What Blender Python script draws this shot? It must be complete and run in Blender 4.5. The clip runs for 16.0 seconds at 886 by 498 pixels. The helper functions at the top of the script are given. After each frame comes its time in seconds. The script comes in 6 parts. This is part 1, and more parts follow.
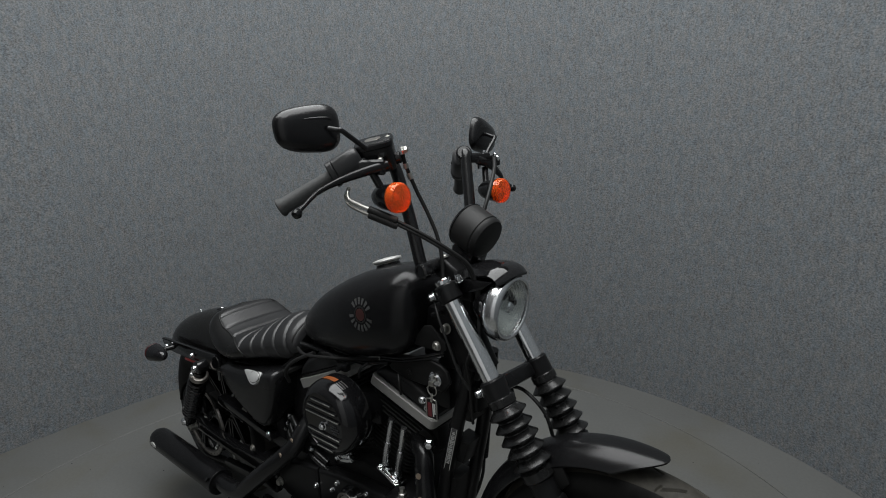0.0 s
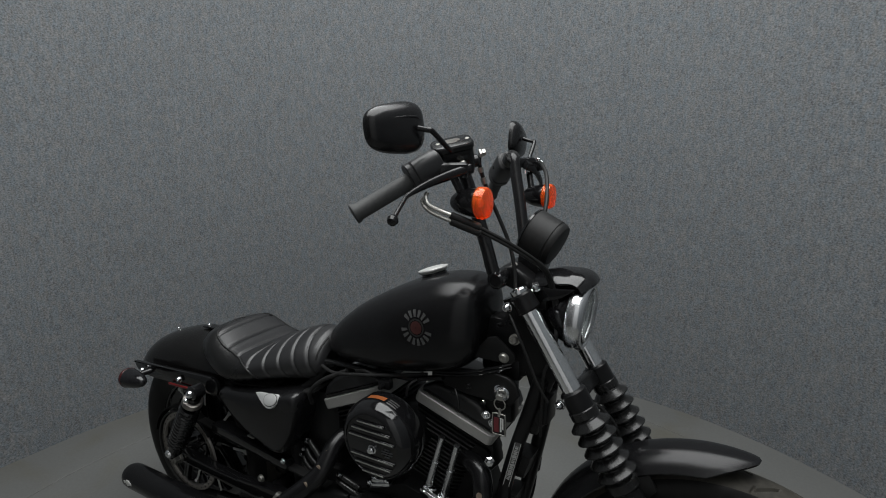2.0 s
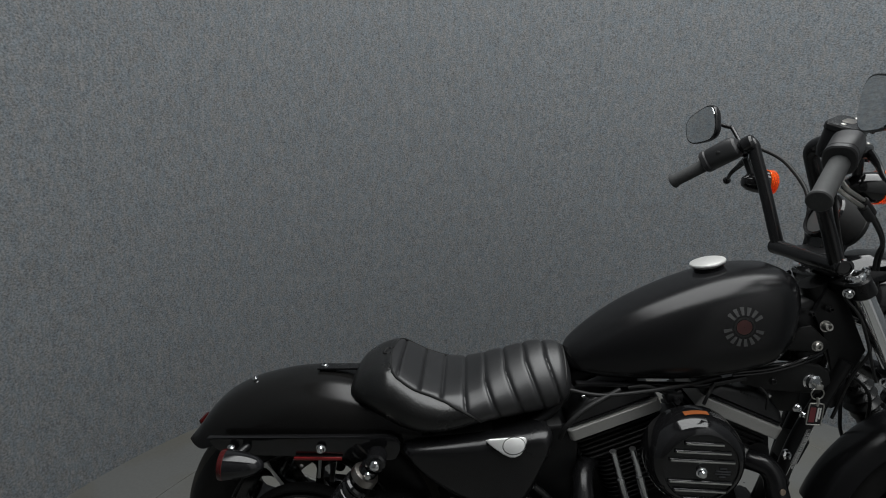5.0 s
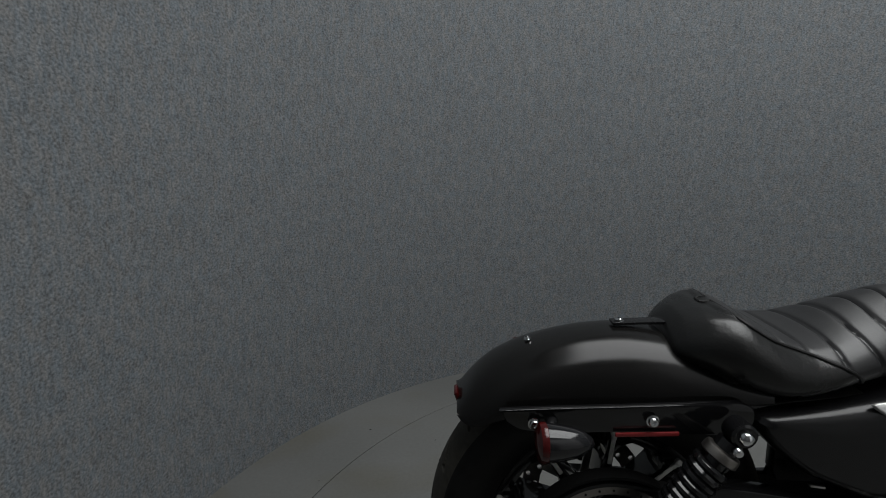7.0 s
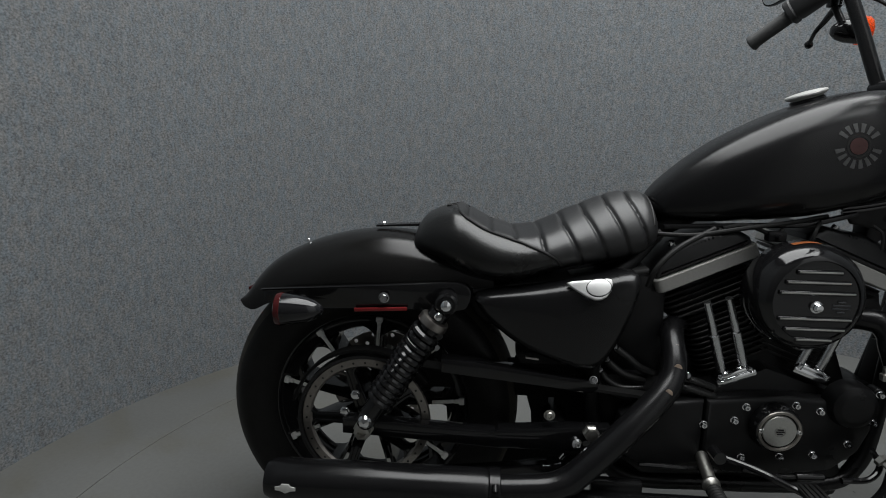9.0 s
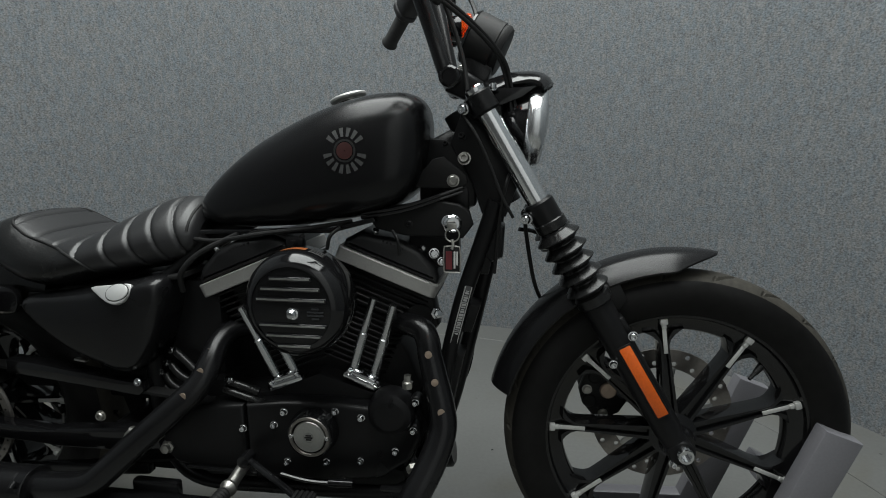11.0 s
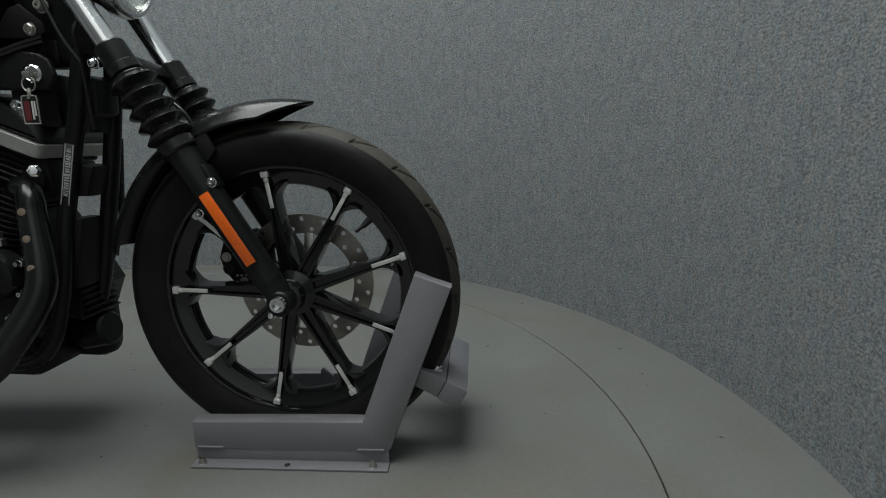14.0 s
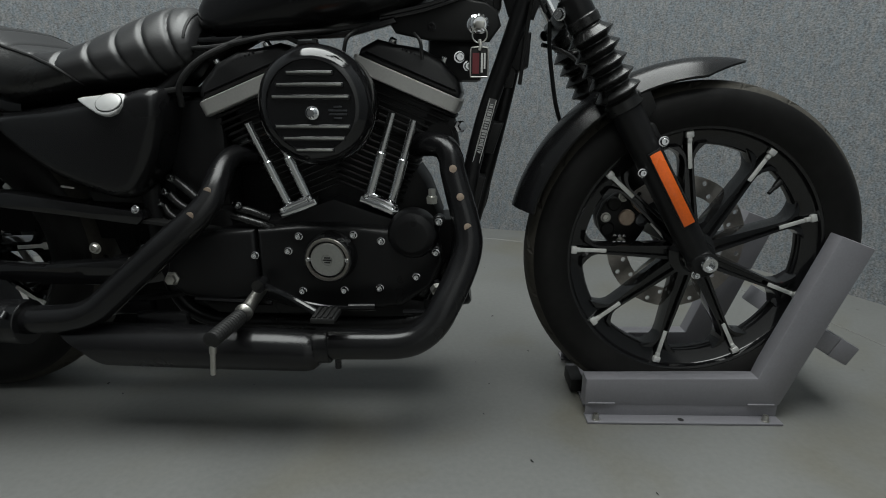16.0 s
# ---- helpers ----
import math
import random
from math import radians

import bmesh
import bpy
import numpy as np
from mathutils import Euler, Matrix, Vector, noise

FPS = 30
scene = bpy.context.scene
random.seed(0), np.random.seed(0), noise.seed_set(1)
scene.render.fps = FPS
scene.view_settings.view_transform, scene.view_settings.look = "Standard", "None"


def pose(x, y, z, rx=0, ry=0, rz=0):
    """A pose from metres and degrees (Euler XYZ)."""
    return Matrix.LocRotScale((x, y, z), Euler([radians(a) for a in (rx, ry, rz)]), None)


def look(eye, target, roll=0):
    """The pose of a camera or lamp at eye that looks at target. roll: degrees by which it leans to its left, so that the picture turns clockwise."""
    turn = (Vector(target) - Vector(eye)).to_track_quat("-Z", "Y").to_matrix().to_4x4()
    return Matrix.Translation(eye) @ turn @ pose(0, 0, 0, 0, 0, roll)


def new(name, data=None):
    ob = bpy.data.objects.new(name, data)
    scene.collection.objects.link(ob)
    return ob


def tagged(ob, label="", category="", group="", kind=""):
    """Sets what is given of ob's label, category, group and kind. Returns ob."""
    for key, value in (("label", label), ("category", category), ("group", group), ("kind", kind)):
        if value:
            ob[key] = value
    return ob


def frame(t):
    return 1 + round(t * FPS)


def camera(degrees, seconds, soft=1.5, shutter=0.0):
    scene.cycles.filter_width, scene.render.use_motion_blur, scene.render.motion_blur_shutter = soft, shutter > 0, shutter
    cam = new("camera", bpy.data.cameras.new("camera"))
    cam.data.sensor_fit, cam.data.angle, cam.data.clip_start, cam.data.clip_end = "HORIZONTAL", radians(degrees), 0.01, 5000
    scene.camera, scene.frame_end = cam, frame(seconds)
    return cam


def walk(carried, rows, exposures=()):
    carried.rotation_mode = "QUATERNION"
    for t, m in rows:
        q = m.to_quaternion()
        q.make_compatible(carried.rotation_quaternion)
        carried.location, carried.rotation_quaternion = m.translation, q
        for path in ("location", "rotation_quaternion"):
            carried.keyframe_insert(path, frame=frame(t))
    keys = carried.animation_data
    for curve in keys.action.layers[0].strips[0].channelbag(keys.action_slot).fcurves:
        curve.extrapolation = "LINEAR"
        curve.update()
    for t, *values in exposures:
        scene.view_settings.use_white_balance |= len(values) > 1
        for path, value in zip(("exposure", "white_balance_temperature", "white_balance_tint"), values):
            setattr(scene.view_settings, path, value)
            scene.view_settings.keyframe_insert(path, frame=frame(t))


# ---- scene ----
cam = camera(78.1, 16.0, soft=1.0)
PATH = [
    (0, (1.097, -0.922, 1.312), (-0.165, 0.57, 0.887), -2.4),
    (0.5, (1.089, -0.963, 1.317), (-0.182, 0.525, 0.903), -2.2),
    (1, (1.03, -0.993, 1.304), (-0.22, 0.514, 0.894), -1.9),
    (1.5, (0.897, -1.015, 1.299), (-0.262, 0.561, 0.883), -1.5),
    (2, (0.786, -1.07, 1.313), (-0.21, 0.615, 0.901), -1.1),
    (2.5, (0.625, -1.177, 1.336), (-0.14, 0.622, 0.917), -0.5),
    (3, (0.479, -1.238, 1.329), (-0.068, 0.64, 0.914), 0.1),
    (3.2, (0.402, -1.232, 1.326), (-0.089, 0.66, 0.906), 0.2),
    (5.3, (-0.563, -1.145, 1.254), (-0.608, 0.808, 0.821), 1.8),
    (5.5, (-0.655, -1.101, 1.244), (-0.687, 0.851, 0.811), 1.9),
    (6, (-0.879, -1.011, 1.203), (-0.869, 0.941, 0.767), 2.1),
    (6.5, (-1.0, -0.979, 1.117), (-1.013, 0.986, 0.743), 1.8),
    (7, (-1.053, -0.973, 1.035), (-1.08, 0.989, 0.648), 1.3),
    (7.5, (-1.041, -1.002, 0.941), (-1.071, 0.962, 0.567), 1.3),
    (8, (-0.951, -1.047, 0.846), (-1.02, 0.924, 0.513), 1.3),
    (8.5, (-0.776, -1.113, 0.873), (-0.882, 0.849, 0.502), 1.0),
    (9, (-0.527, -1.162, 0.875), (-0.665, 0.802, 0.52), 0.8),
    (9.5, (-0.255, -1.12, 0.877), (-0.413, 0.84, 0.513), 0.6),
    (10, (-0.024, -1.083, 0.898), (-0.219, 0.872, 0.525), 0.4),
    (10.2, (0.081, -1.079, 0.894), (-0.138, 0.874, 0.522), 0.3),
    (12.3, (0.959, -0.993, 0.919), (0.628, 0.944, 0.543), -0.5),
    (12.5, (1.023, -0.984, 0.917), (0.691, 0.952, 0.542), -0.5),
    (13, (1.13, -1.012, 0.877), (0.905, 0.942, 0.512), 0.0),
    (13.5, (1.233, -1.01, 0.744), (0.973, 0.944, 0.407), -1.1),
    (13.8, (1.233, -1.008, 0.663), (0.972, 0.941, 0.294), -1.4),
    (14, (1.188, -1.006, 0.638), (0.956, 0.938, 0.231), -1.0),
    (14.5, (1.035, -1.01, 0.599), (0.835, 0.922, 0.121), -0.6),
    (15, (0.824, -1.033, 0.607), (0.645, 0.891, 0.091), -0.3),
    (15.5, (0.602, -1.062, 0.622), (0.437, 0.855, 0.078), -0.1),
    (16, (0.34, -1.087, 0.64), (0.212, 0.834, 0.099), 0.2),
]
walk(cam, [(t, look(eye, target, roll)) for t, eye, target, roll in PATH], [(0, -0.52, 6500, 10), (3.2, -0.54, 6500, 10), (5.5, -0.55, 6500, 10), (7, -0.80, 6500, 10), (8, -0.50, 6500, 10), (8.5, -0.44, 6500, 10), (9.5, -0.24, 6500, 10), (10.2, -0.18, 6500, 9), (12.5, -0.14, 6500, 2), (13.5, -0.20, 6500, 3), (15, -0.12, 6500, 6), (16, 0.02, 6500, 6)])

# ---- light and exposure ----
world = bpy.data.worlds.new("room_air")
scene.world = world
world.use_nodes = True
world.node_tree.nodes["Background"].inputs[0].default_value = (0.55, 0.6, 0.62, 1)
world.node_tree.nodes["Background"].inputs[1].default_value = 0.08
scene.view_settings.exposure = 0.0


def area_lamp(name, at, target, sx, sy, watts, colour):
    data = bpy.data.lights.new(name, "AREA")
    data.shape, data.size, data.size_y, data.energy, data.color = "RECTANGLE", sx, sy, watts, colour
    ob = new(name, data)
    ob.matrix_world = look(at, target)
    return ob


# ---- materials ----
def material(name):
    m = bpy.data.materials.new(name)
    m.use_nodes = True
    return m, m.node_tree.nodes, m.node_tree.links, m.node_tree.nodes["Principled BSDF"]


def surface(name, colour, rough, metal=0.0, vary=0.25, grain=60.0, bump=0.0, bump_grain=300.0, coat=0.0, blotch=6.0, rough_vary=0.1, spec=0.5):
    """A plain surface with two scales of colour and gloss variation and a fine relief."""
    m, n, l, b = material(name)
    co = n.new("ShaderNodeTexCoord")
    fine, wide = n.new("ShaderNodeTexNoise"), n.new("ShaderNodeTexNoise")
    fine.inputs["Scale"].default_value, fine.inputs["Detail"].default_value = grain, 6
    wide.inputs["Scale"].default_value, wide.inputs["Detail"].default_value = blotch, 4
    l.new(co.outputs["Object"], fine.inputs["Vector"])
    l.new(co.outputs["Object"], wide.inputs["Vector"])
    add = n.new("ShaderNodeMath")
    add.operation = "ADD"
    l.new(fine.outputs["Fac"], add.inputs[0])
    l.new(wide.outputs["Fac"], add.inputs[1])
    ramp = n.new("ShaderNodeMapRange")
    ramp.inputs["From Min"].default_value, ramp.inputs["From Max"].default_value = 0.6, 1.4
    ramp.inputs["To Min"].default_value, ramp.inputs["To Max"].default_value = 1 - vary, 1 + vary
    l.new(add.outputs[0], ramp.inputs["Value"])
    mul = n.new("ShaderNodeVectorMath")
    mul.operation = "SCALE"
    mul.inputs[0].default_value = colour
    l.new(ramp.outputs[0], mul.inputs["Scale"])
    l.new(mul.outputs[0], b.inputs["Base Color"])
    rr = n.new("ShaderNodeMapRange")
    rr.inputs["From Min"].default_value, rr.inputs["From Max"].default_value = 0.3, 0.7
    rr.inputs["To Min"].default_value, rr.inputs["To Max"].default_value = max(0.02, rough - rough_vary), min(1, rough + rough_vary)
    l.new(wide.outputs["Fac"], rr.inputs["Value"])
    l.new(rr.outputs[0], b.inputs["Roughness"])
    b.inputs["Metallic"].default_value = metal
    b.inputs["Coat Weight"].default_value = coat
    b.inputs["Specular IOR Level"].default_value = spec
    if bump:
        bn, bt = n.new("ShaderNodeBump"), n.new("ShaderNodeTexNoise")
        bt.inputs["Scale"].default_value, bt.inputs["Detail"].default_value = bump_grain, 4
        bn.inputs["Strength"].default_value, bn.inputs["Distance"].default_value = bump, 0.001
        l.new(co.outputs["Object"], bt.inputs["Vector"])
        l.new(bt.outputs["Fac"], bn.inputs["Height"])
        l.new(bn.outputs[0], b.inputs["Normal"])
    return m


def carpet():
    """Grey needle-felt wall carpet with an upright streak and blue and brown fibres."""
    m, n, l, b = material("felt_carpet")
    co = n.new("ShaderNodeTexCoord")

    def field(scale, detail, stretch):
        mp, t = n.new("ShaderNodeMapping"), n.new("ShaderNodeTexNoise")
        mp.inputs["Scale"].default_value = stretch
        t.inputs["Scale"].default_value, t.inputs["Detail"].default_value = scale, detail
        l.new(co.outputs["Object"], mp.inputs["Vector"])
        l.new(mp.outputs[0], t.inputs["Vector"])
        return t.outputs["Fac"]

    fibre = field(185, 4, (0.8, 0.8, 1.05))
    streak = field(70, 3, (1, 1, 0.40))
    patch = field(24, 3, (1, 1, 0.5))
    hue = field(60, 2, (1, 1, 0.5))

    def mix(a, f, c):
        x = n.new("ShaderNodeMath")
        x.operation = "MULTIPLY_ADD"
        l.new(a, x.inputs[0])
        x.inputs[1].default_value = f
        if isinstance(c, float):
            x.inputs[2].default_value = c
        else:
            l.new(c, x.inputs[2])
        return x.outputs[0]

    total = mix(fibre, 1.45, mix(streak, 0.30, mix(patch, 0.18, -0.965)))
    ramp = n.new("ShaderNodeMapRange")
    ramp.inputs["From Min"].default_value, ramp.inputs["From Max"].default_value = -0.4, 0.4
    ramp.inputs["To Min"].default_value, ramp.inputs["To Max"].default_value = 0.45, 1.55
    l.new(total, ramp.inputs["Value"])
    tint = n.new("ShaderNodeValToRGB")
    tint.color_ramp.elements[0].position, tint.color_ramp.elements[0].color = 0.35, (0.143, 0.160, 0.174, 1)
    tint.color_ramp.elements[1].position, tint.color_ramp.elements[1].color = 0.66, (0.167, 0.168, 0.168, 1)
    l.new(hue, tint.inputs["Fac"])
    mul = n.new("ShaderNodeVectorMath")
    mul.operation = "SCALE"
    l.new(tint.outputs["Color"], mul.inputs[0])
    l.new(ramp.outputs[0], mul.inputs["Scale"])
    l.new(mul.outputs[0], b.inputs["Base Color"])
    b.inputs["Roughness"].default_value = 0.95
    b.inputs["Specular IOR Level"].default_value = 0.15
    bn = n.new("ShaderNodeBump")
    bn.inputs["Strength"].default_value, bn.inputs["Distance"].default_value = 0.4, 0.004
    l.new(fibre, bn.inputs["Height"])
    l.new(bn.outputs[0], b.inputs["Normal"])
    return m


def glassy(name, colour, rough=0.05, clear=0.6):
    m, n, l, b = material(name)
    b.inputs["Base Color"].default_value = (*colour, 1)
    b.inputs["Roughness"].default_value = rough
    b.inputs["Transmission Weight"].default_value = clear
    b.inputs["IOR"].default_value = 1.45
    return m


CARPET = carpet()
# tones of the unseen walls, chosen for what chrome and black paint reflect
PALEWALL = surface("pale_reflected_wall", (0.50, 0.50, 0.50), 0.7, vary=0.05)
DARKWALL = surface("dark_reflected_wall", (0.065, 0.065, 0.066), 0.7, vary=0.05)
FLOOR = surface("grey_floor_paint", (0.128, 0.130, 0.125), 0.5, vary=0.13, grain=90, blotch=1.7, bump=0.05, bump_grain=160, rough_vary=0.12)


def stained(m, tone, amount):
    """Old spills: soft patches of another tone over a surface's colour."""
    n, l = m.node_tree.nodes, m.node_tree.links
    b = n["Principled BSDF"]
    link = b.inputs["Base Color"].links[0]
    co, t, r = n.new("ShaderNodeTexCoord"), n.new("ShaderNodeTexNoise"), n.new("ShaderNodeMapRange")
    t.inputs["Scale"].default_value, t.inputs["Detail"].default_value, t.inputs["Distortion"].default_value = 2.6, 7, 0.6
    r.inputs["From Min"].default_value, r.inputs["From Max"].default_value = 0.50, 0.72
    r.inputs["To Min"].default_value, r.inputs["To Max"].default_value = 0.0, amount
    l.new(co.outputs["Object"], t.inputs["Vector"])
    l.new(t.outputs["Fac"], r.inputs["Value"])
    mix = n.new("ShaderNodeMix")
    mix.data_type, mix.blend_type = "RGBA", "MULTIPLY"
    l.new(r.outputs[0], mix.inputs["Factor"])
    l.new(link.from_socket, mix.inputs[6])
    mix.inputs[7].default_value = (*tone, 1)
    l.new(mix.outputs[2], b.inputs["Base Color"])


stained(FLOOR, (0.86, 0.80, 0.66), 0.8)
CEIL = surface("ceiling_paint", (0.10, 0.10, 0.10), 0.9)
SATIN = surface("satin_black_paint", (0.0065, 0.0065, 0.007), 0.25, vary=0.2, grain=500, bump=0.02, bump_grain=900, rough_vary=0.03, spec=0.40)
DENIM = surface("denim_black_paint", (0.006, 0.006, 0.0065), 0.24, vary=0.2, grain=500, bump=0.025, bump_grain=900, rough_vary=0.02, spec=0.30)
FINS = surface("matt_black_fin_paint", (0.009, 0.009, 0.009), 0.45, vary=0.3, grain=300, spec=0.2)
REFLECTOR = surface("silvered_reflector", (0.78, 0.80, 0.76), 0.20, 0.92, vary=0.15, grain=40, rough_vary=0.06)
GLOSS = surface("gloss_black_enamel", (0.0065, 0.0065, 0.007), 0.10, vary=0.2, rough_vary=0.03)
POWDER = surface("black_powder_coat", (0.0072, 0.0072, 0.0076), 0.33, vary=0.3, grain=400, bump=0.10, bump_grain=700, spec=0.22)
ROCKER = surface("satin_black_rocker_enamel", (0.009, 0.009, 0.0095), 0.40, vary=0.3, grain=300, bump=0.06, bump_grain=500, spec=0.5)
GRIP = surface("grey_black_grip_rubber", (0.040, 0.041, 0.041), 0.60, vary=0.25, grain=150, bump=0.1, bump_grain=400, spec=0.4)
CASTING = surface("satin_black_casting", (0.017, 0.017, 0.018), 0.40, vary=0.25, grain=300, bump=0.06, bump_grain=500, spec=0.5)
ENAMEL = surface("polished_satin_black", (0.006, 0.0058, 0.0056), 0.20, vary=0.2, grain=500, bump=0.015, bump_grain=900, rough_vary=0.03, spec=0.32)
MATT = surface("matt_black_exhaust", (0.006, 0.006, 0.0065), 0.24, vary=0.3, grain=120, bump=0.04, bump_grain=500, rough_vary=0.05, spec=0.36)
RUBBER = surface("black_rubber", (0.010, 0.010, 0.010), 0.52, vary=0.35, grain=150, bump=0.1, bump_grain=400, spec=0.3)
TYRE = surface("tyre_rubber", (0.0072, 0.0070, 0.0068), 0.44, vary=0.4, grain=70, blotch=14, bump=0.12, bump_grain=350, spec=0.15)
GAITER = surface("worn_gaiter_rubber", (0.010, 0.010, 0.010), 0.26, vary=0.35, grain=120, bump=0.08, bump_grain=300, rough_vary=0.08, spec=0.35)
# paler than the flanks: dust, plus light from above put into the colour
TREADRUBBER = surface("dusty_toplit_tread_rubber", (0.036, 0.033, 0.027), 0.68, vary=0.45, grain=90, blotch=10, bump=0.12, bump_grain=350, spec=0.3)
LEATHER = surface("black_leather", (0.011, 0.011, 0.0118), 0.44, vary=0.25, grain=180, bump=0.20, bump_grain=260, rough_vary=0.06, spec=0.60)
HIDE = surface("grained_black_leather", (0.006, 0.006, 0.006), 0.31, vary=0.35, grain=180, bump=0.40, bump_grain=170, rough_vary=0.08, spec=0.52)
CHROME = surface("chrome", (0.72, 0.73, 0.74), 0.12, 1.0, vary=0.06, rough_vary=0.05)
FORKTUBE = surface("polished_fork_steel", (0.86, 0.87, 0.88), 0.16, 1.0, vary=0.08, rough_vary=0.03)
TRIM = surface("satin_chrome_trim", (0.74, 0.75, 0.76), 0.24, 1.0, vary=0.06, rough_vary=0.05)
ALLOY = surface("machined_alloy", (0.50, 0.50, 0.48), 0.34, 1.0, vary=0.12, grain=220, rough_vary=0.08)
BAND = surface("brushed_alloy_band", (0.36, 0.355, 0.34), 0.58, 0.55, vary=0.1, grain=260)
BRIGHT = surface("bright_machined_alloy", (0.66, 0.66, 0.64), 0.40, 0.55, vary=0.08, grain=240, rough_vary=0.06)
CHROMEROD = surface("dull_chrome", (0.62, 0.63, 0.64), 0.24, 1.0, vary=0.08, rough_vary=0.05)
BADGE = surface("satin_silver_badge", (0.72, 0.72, 0.71), 0.36, 0.6, vary=0.06, rough_vary=0.04)
STEEL = surface("zinc_steel", (0.46, 0.45, 0.42), 0.38, 1.0, vary=0.2, grain=200)
DISC = surface("brake_disc_steel", (0.30, 0.28, 0.26), 0.36, 1.0, vary=0.2, grain=120)
DARKSTEEL = surface("dark_steel", (0.085, 0.088, 0.095), 0.30, 0.8, vary=0.15, grain=120)
PRINT = surface("pale_label_print", (0.42, 0.42, 0.41), 0.5, vary=0.3, grain=300)
HOT = surface("heat_tinted_steel", (0.42, 0.33, 0.26), 0.45, 0.8, vary=0.3, grain=90)
LAMPSHELL = surface("polished_black_lamp_shell", (0.008, 0.008, 0.009), 0.10, vary=0.2, rough_vary=0.03)
SILVER = surface("silver_hammer_paint", (0.190, 0.187, 0.202), 0.40, 0.25, vary=0.08, grain=220, bump=0.06, bump_grain=500, rough_vary=0.06)
ORANGE = glassy("amber_lens", (1.0, 0.20, 0.035), 0.06, 0.75)
REFLECT = surface("amber_reflector", (0.74, 0.125, 0.012), 0.25, vary=0.15, grain=260)
AMBERCUP = surface("amber_cup", (0.50, 0.115, 0.014), 0.30, vary=0.25, grain=160)
RED = surface("dark_red_lens", (0.045, 0.003, 0.003), 0.12, vary=0.2)
REDREF = surface("bright_red_reflector", (0.16, 0.010, 0.011), 0.25, vary=0.15, grain=260)
REDDECAL = surface("dull_red_print", (0.040, 0.009, 0.008), 0.45, vary=0.25)
GREYDECAL = surface("pale_grey_print", (0.055, 0.055, 0.055), 0.45, vary=0.3, grain=300)
WHITE = surface("white_label", (0.55, 0.55, 0.53), 0.5)
DARK = surface("black_void", (0.004, 0.004, 0.004), 0.7)
# near-black with little sheen, so shade is put into the colour
DULL = surface("shade_dark_plastic", (0.0045, 0.0045, 0.0045), 0.58, vary=0.3, grain=200, spec=0.10)
ORANGELABEL = surface("orange_warning_label", (0.26, 0.075, 0.020), 0.4, vary=0.2)
REDTAG = surface("red_tag_print", (0.11, 0.016, 0.020), 0.4)
CLEAR = glassy("clear_lens", (0.95, 0.97, 0.97), 0.02, 1.0)
MIRROR = surface("mirror_glass", (0.75, 0.77, 0.78), 0.03, 1.0, vary=0.02, rough_vary=0.01)
DIFFUSER = surface("white_diffuser", (0.8, 0.8, 0.8), 0.6)


# ---- geometry helpers: every one returns (vertices, faces) ----
def join(*geos):
    vs, fs = [], []
    for v, f in geos:
        k = len(vs)
        vs += list(v)
        fs += [tuple(i + k for i in q) for q in f]
    return vs, fs


def moved(geo, m):
    return [m @ Vector(v) for v in geo[0]], geo[1]



def axis_matrix(at, way, up=(0, 0, 1)):
    """Local z along way, at a place."""
    z = Vector(way).normalized()
    x = Vector(up).cross(z)
    if x.length < 1e-4:
        x = Vector((1, 0, 0)).cross(z)
        if x.length < 1e-4:
            x = Vector((0, 1, 0))
    x.normalize()
    y = z.cross(x)
    m = Matrix((x, y, z)).transposed().to_4x4()
    return Matrix.Translation(at) @ m


def loft(rings, close=True, caps=True):
    n = len(rings[0])
    vs = [v for r in rings for v in r]
    fs = []
    for i in range(len(rings) - 1):
        for j in range(n if close else n - 1):
            a, b = i * n + j, i * n + (j + 1) % n
            fs.append((a, b, b + n, a + n))
    if caps and close:
        fs += [tuple(range(n))[::-1], tuple(range((len(rings) - 1) * n, len(rings) * n))]
    return vs, fs


def lathe(profile, n=32, caps=True):
    """Turned about z; profile of (radius, height)."""
    rings = [[(r * math.cos(2 * math.pi * k / n), r * math.sin(2 * math.pi * k / n), h) for k in range(n)] for r, h in profile]
    return loft(rings, True, caps)


def ring_lathe(profile, n=48):
    """Turned about z; a closed profile that does not touch the axis."""
    g = lathe(list(profile) + [profile[0]], n, False)
    return g


def turned(profile, at, way, n=28, caps=True):
    return moved(lathe(profile, n, caps), axis_matrix(at, way))


def rod(a, b, r, n=16, r2=None, soft=0.0):
    a, b = Vector(a), Vector(b)
    d = (b - a).length
    r2 = r if r2 is None else r2
    prof = [(r, 0), (r2, d)]
    if soft:
        prof = [(r - soft, 0), (r, soft), (r2, d - soft), (r2 - soft, d)]
    return turned(prof, a, b - a, n)


def glide(pts, res=6):
    """A smooth line through points."""
    p = [Vector(q) for q in pts]
    p = [p[0] * 2 - p[1]] + p + [p[-1] * 2 - p[-2]]
    out = []
    for i in range(1, len(p) - 2):
        for k in range(res):
            t = k / res
            a, b, c, d = p[i - 1], p[i], p[i + 1], p[i + 2]
            out.append(0.5 * (2 * b + (c - a) * t + (2 * a - 5 * b + 4 * c - d) * t * t + (3 * b - a - 3 * c + d) * t ** 3))
    return out + [p[-2]]


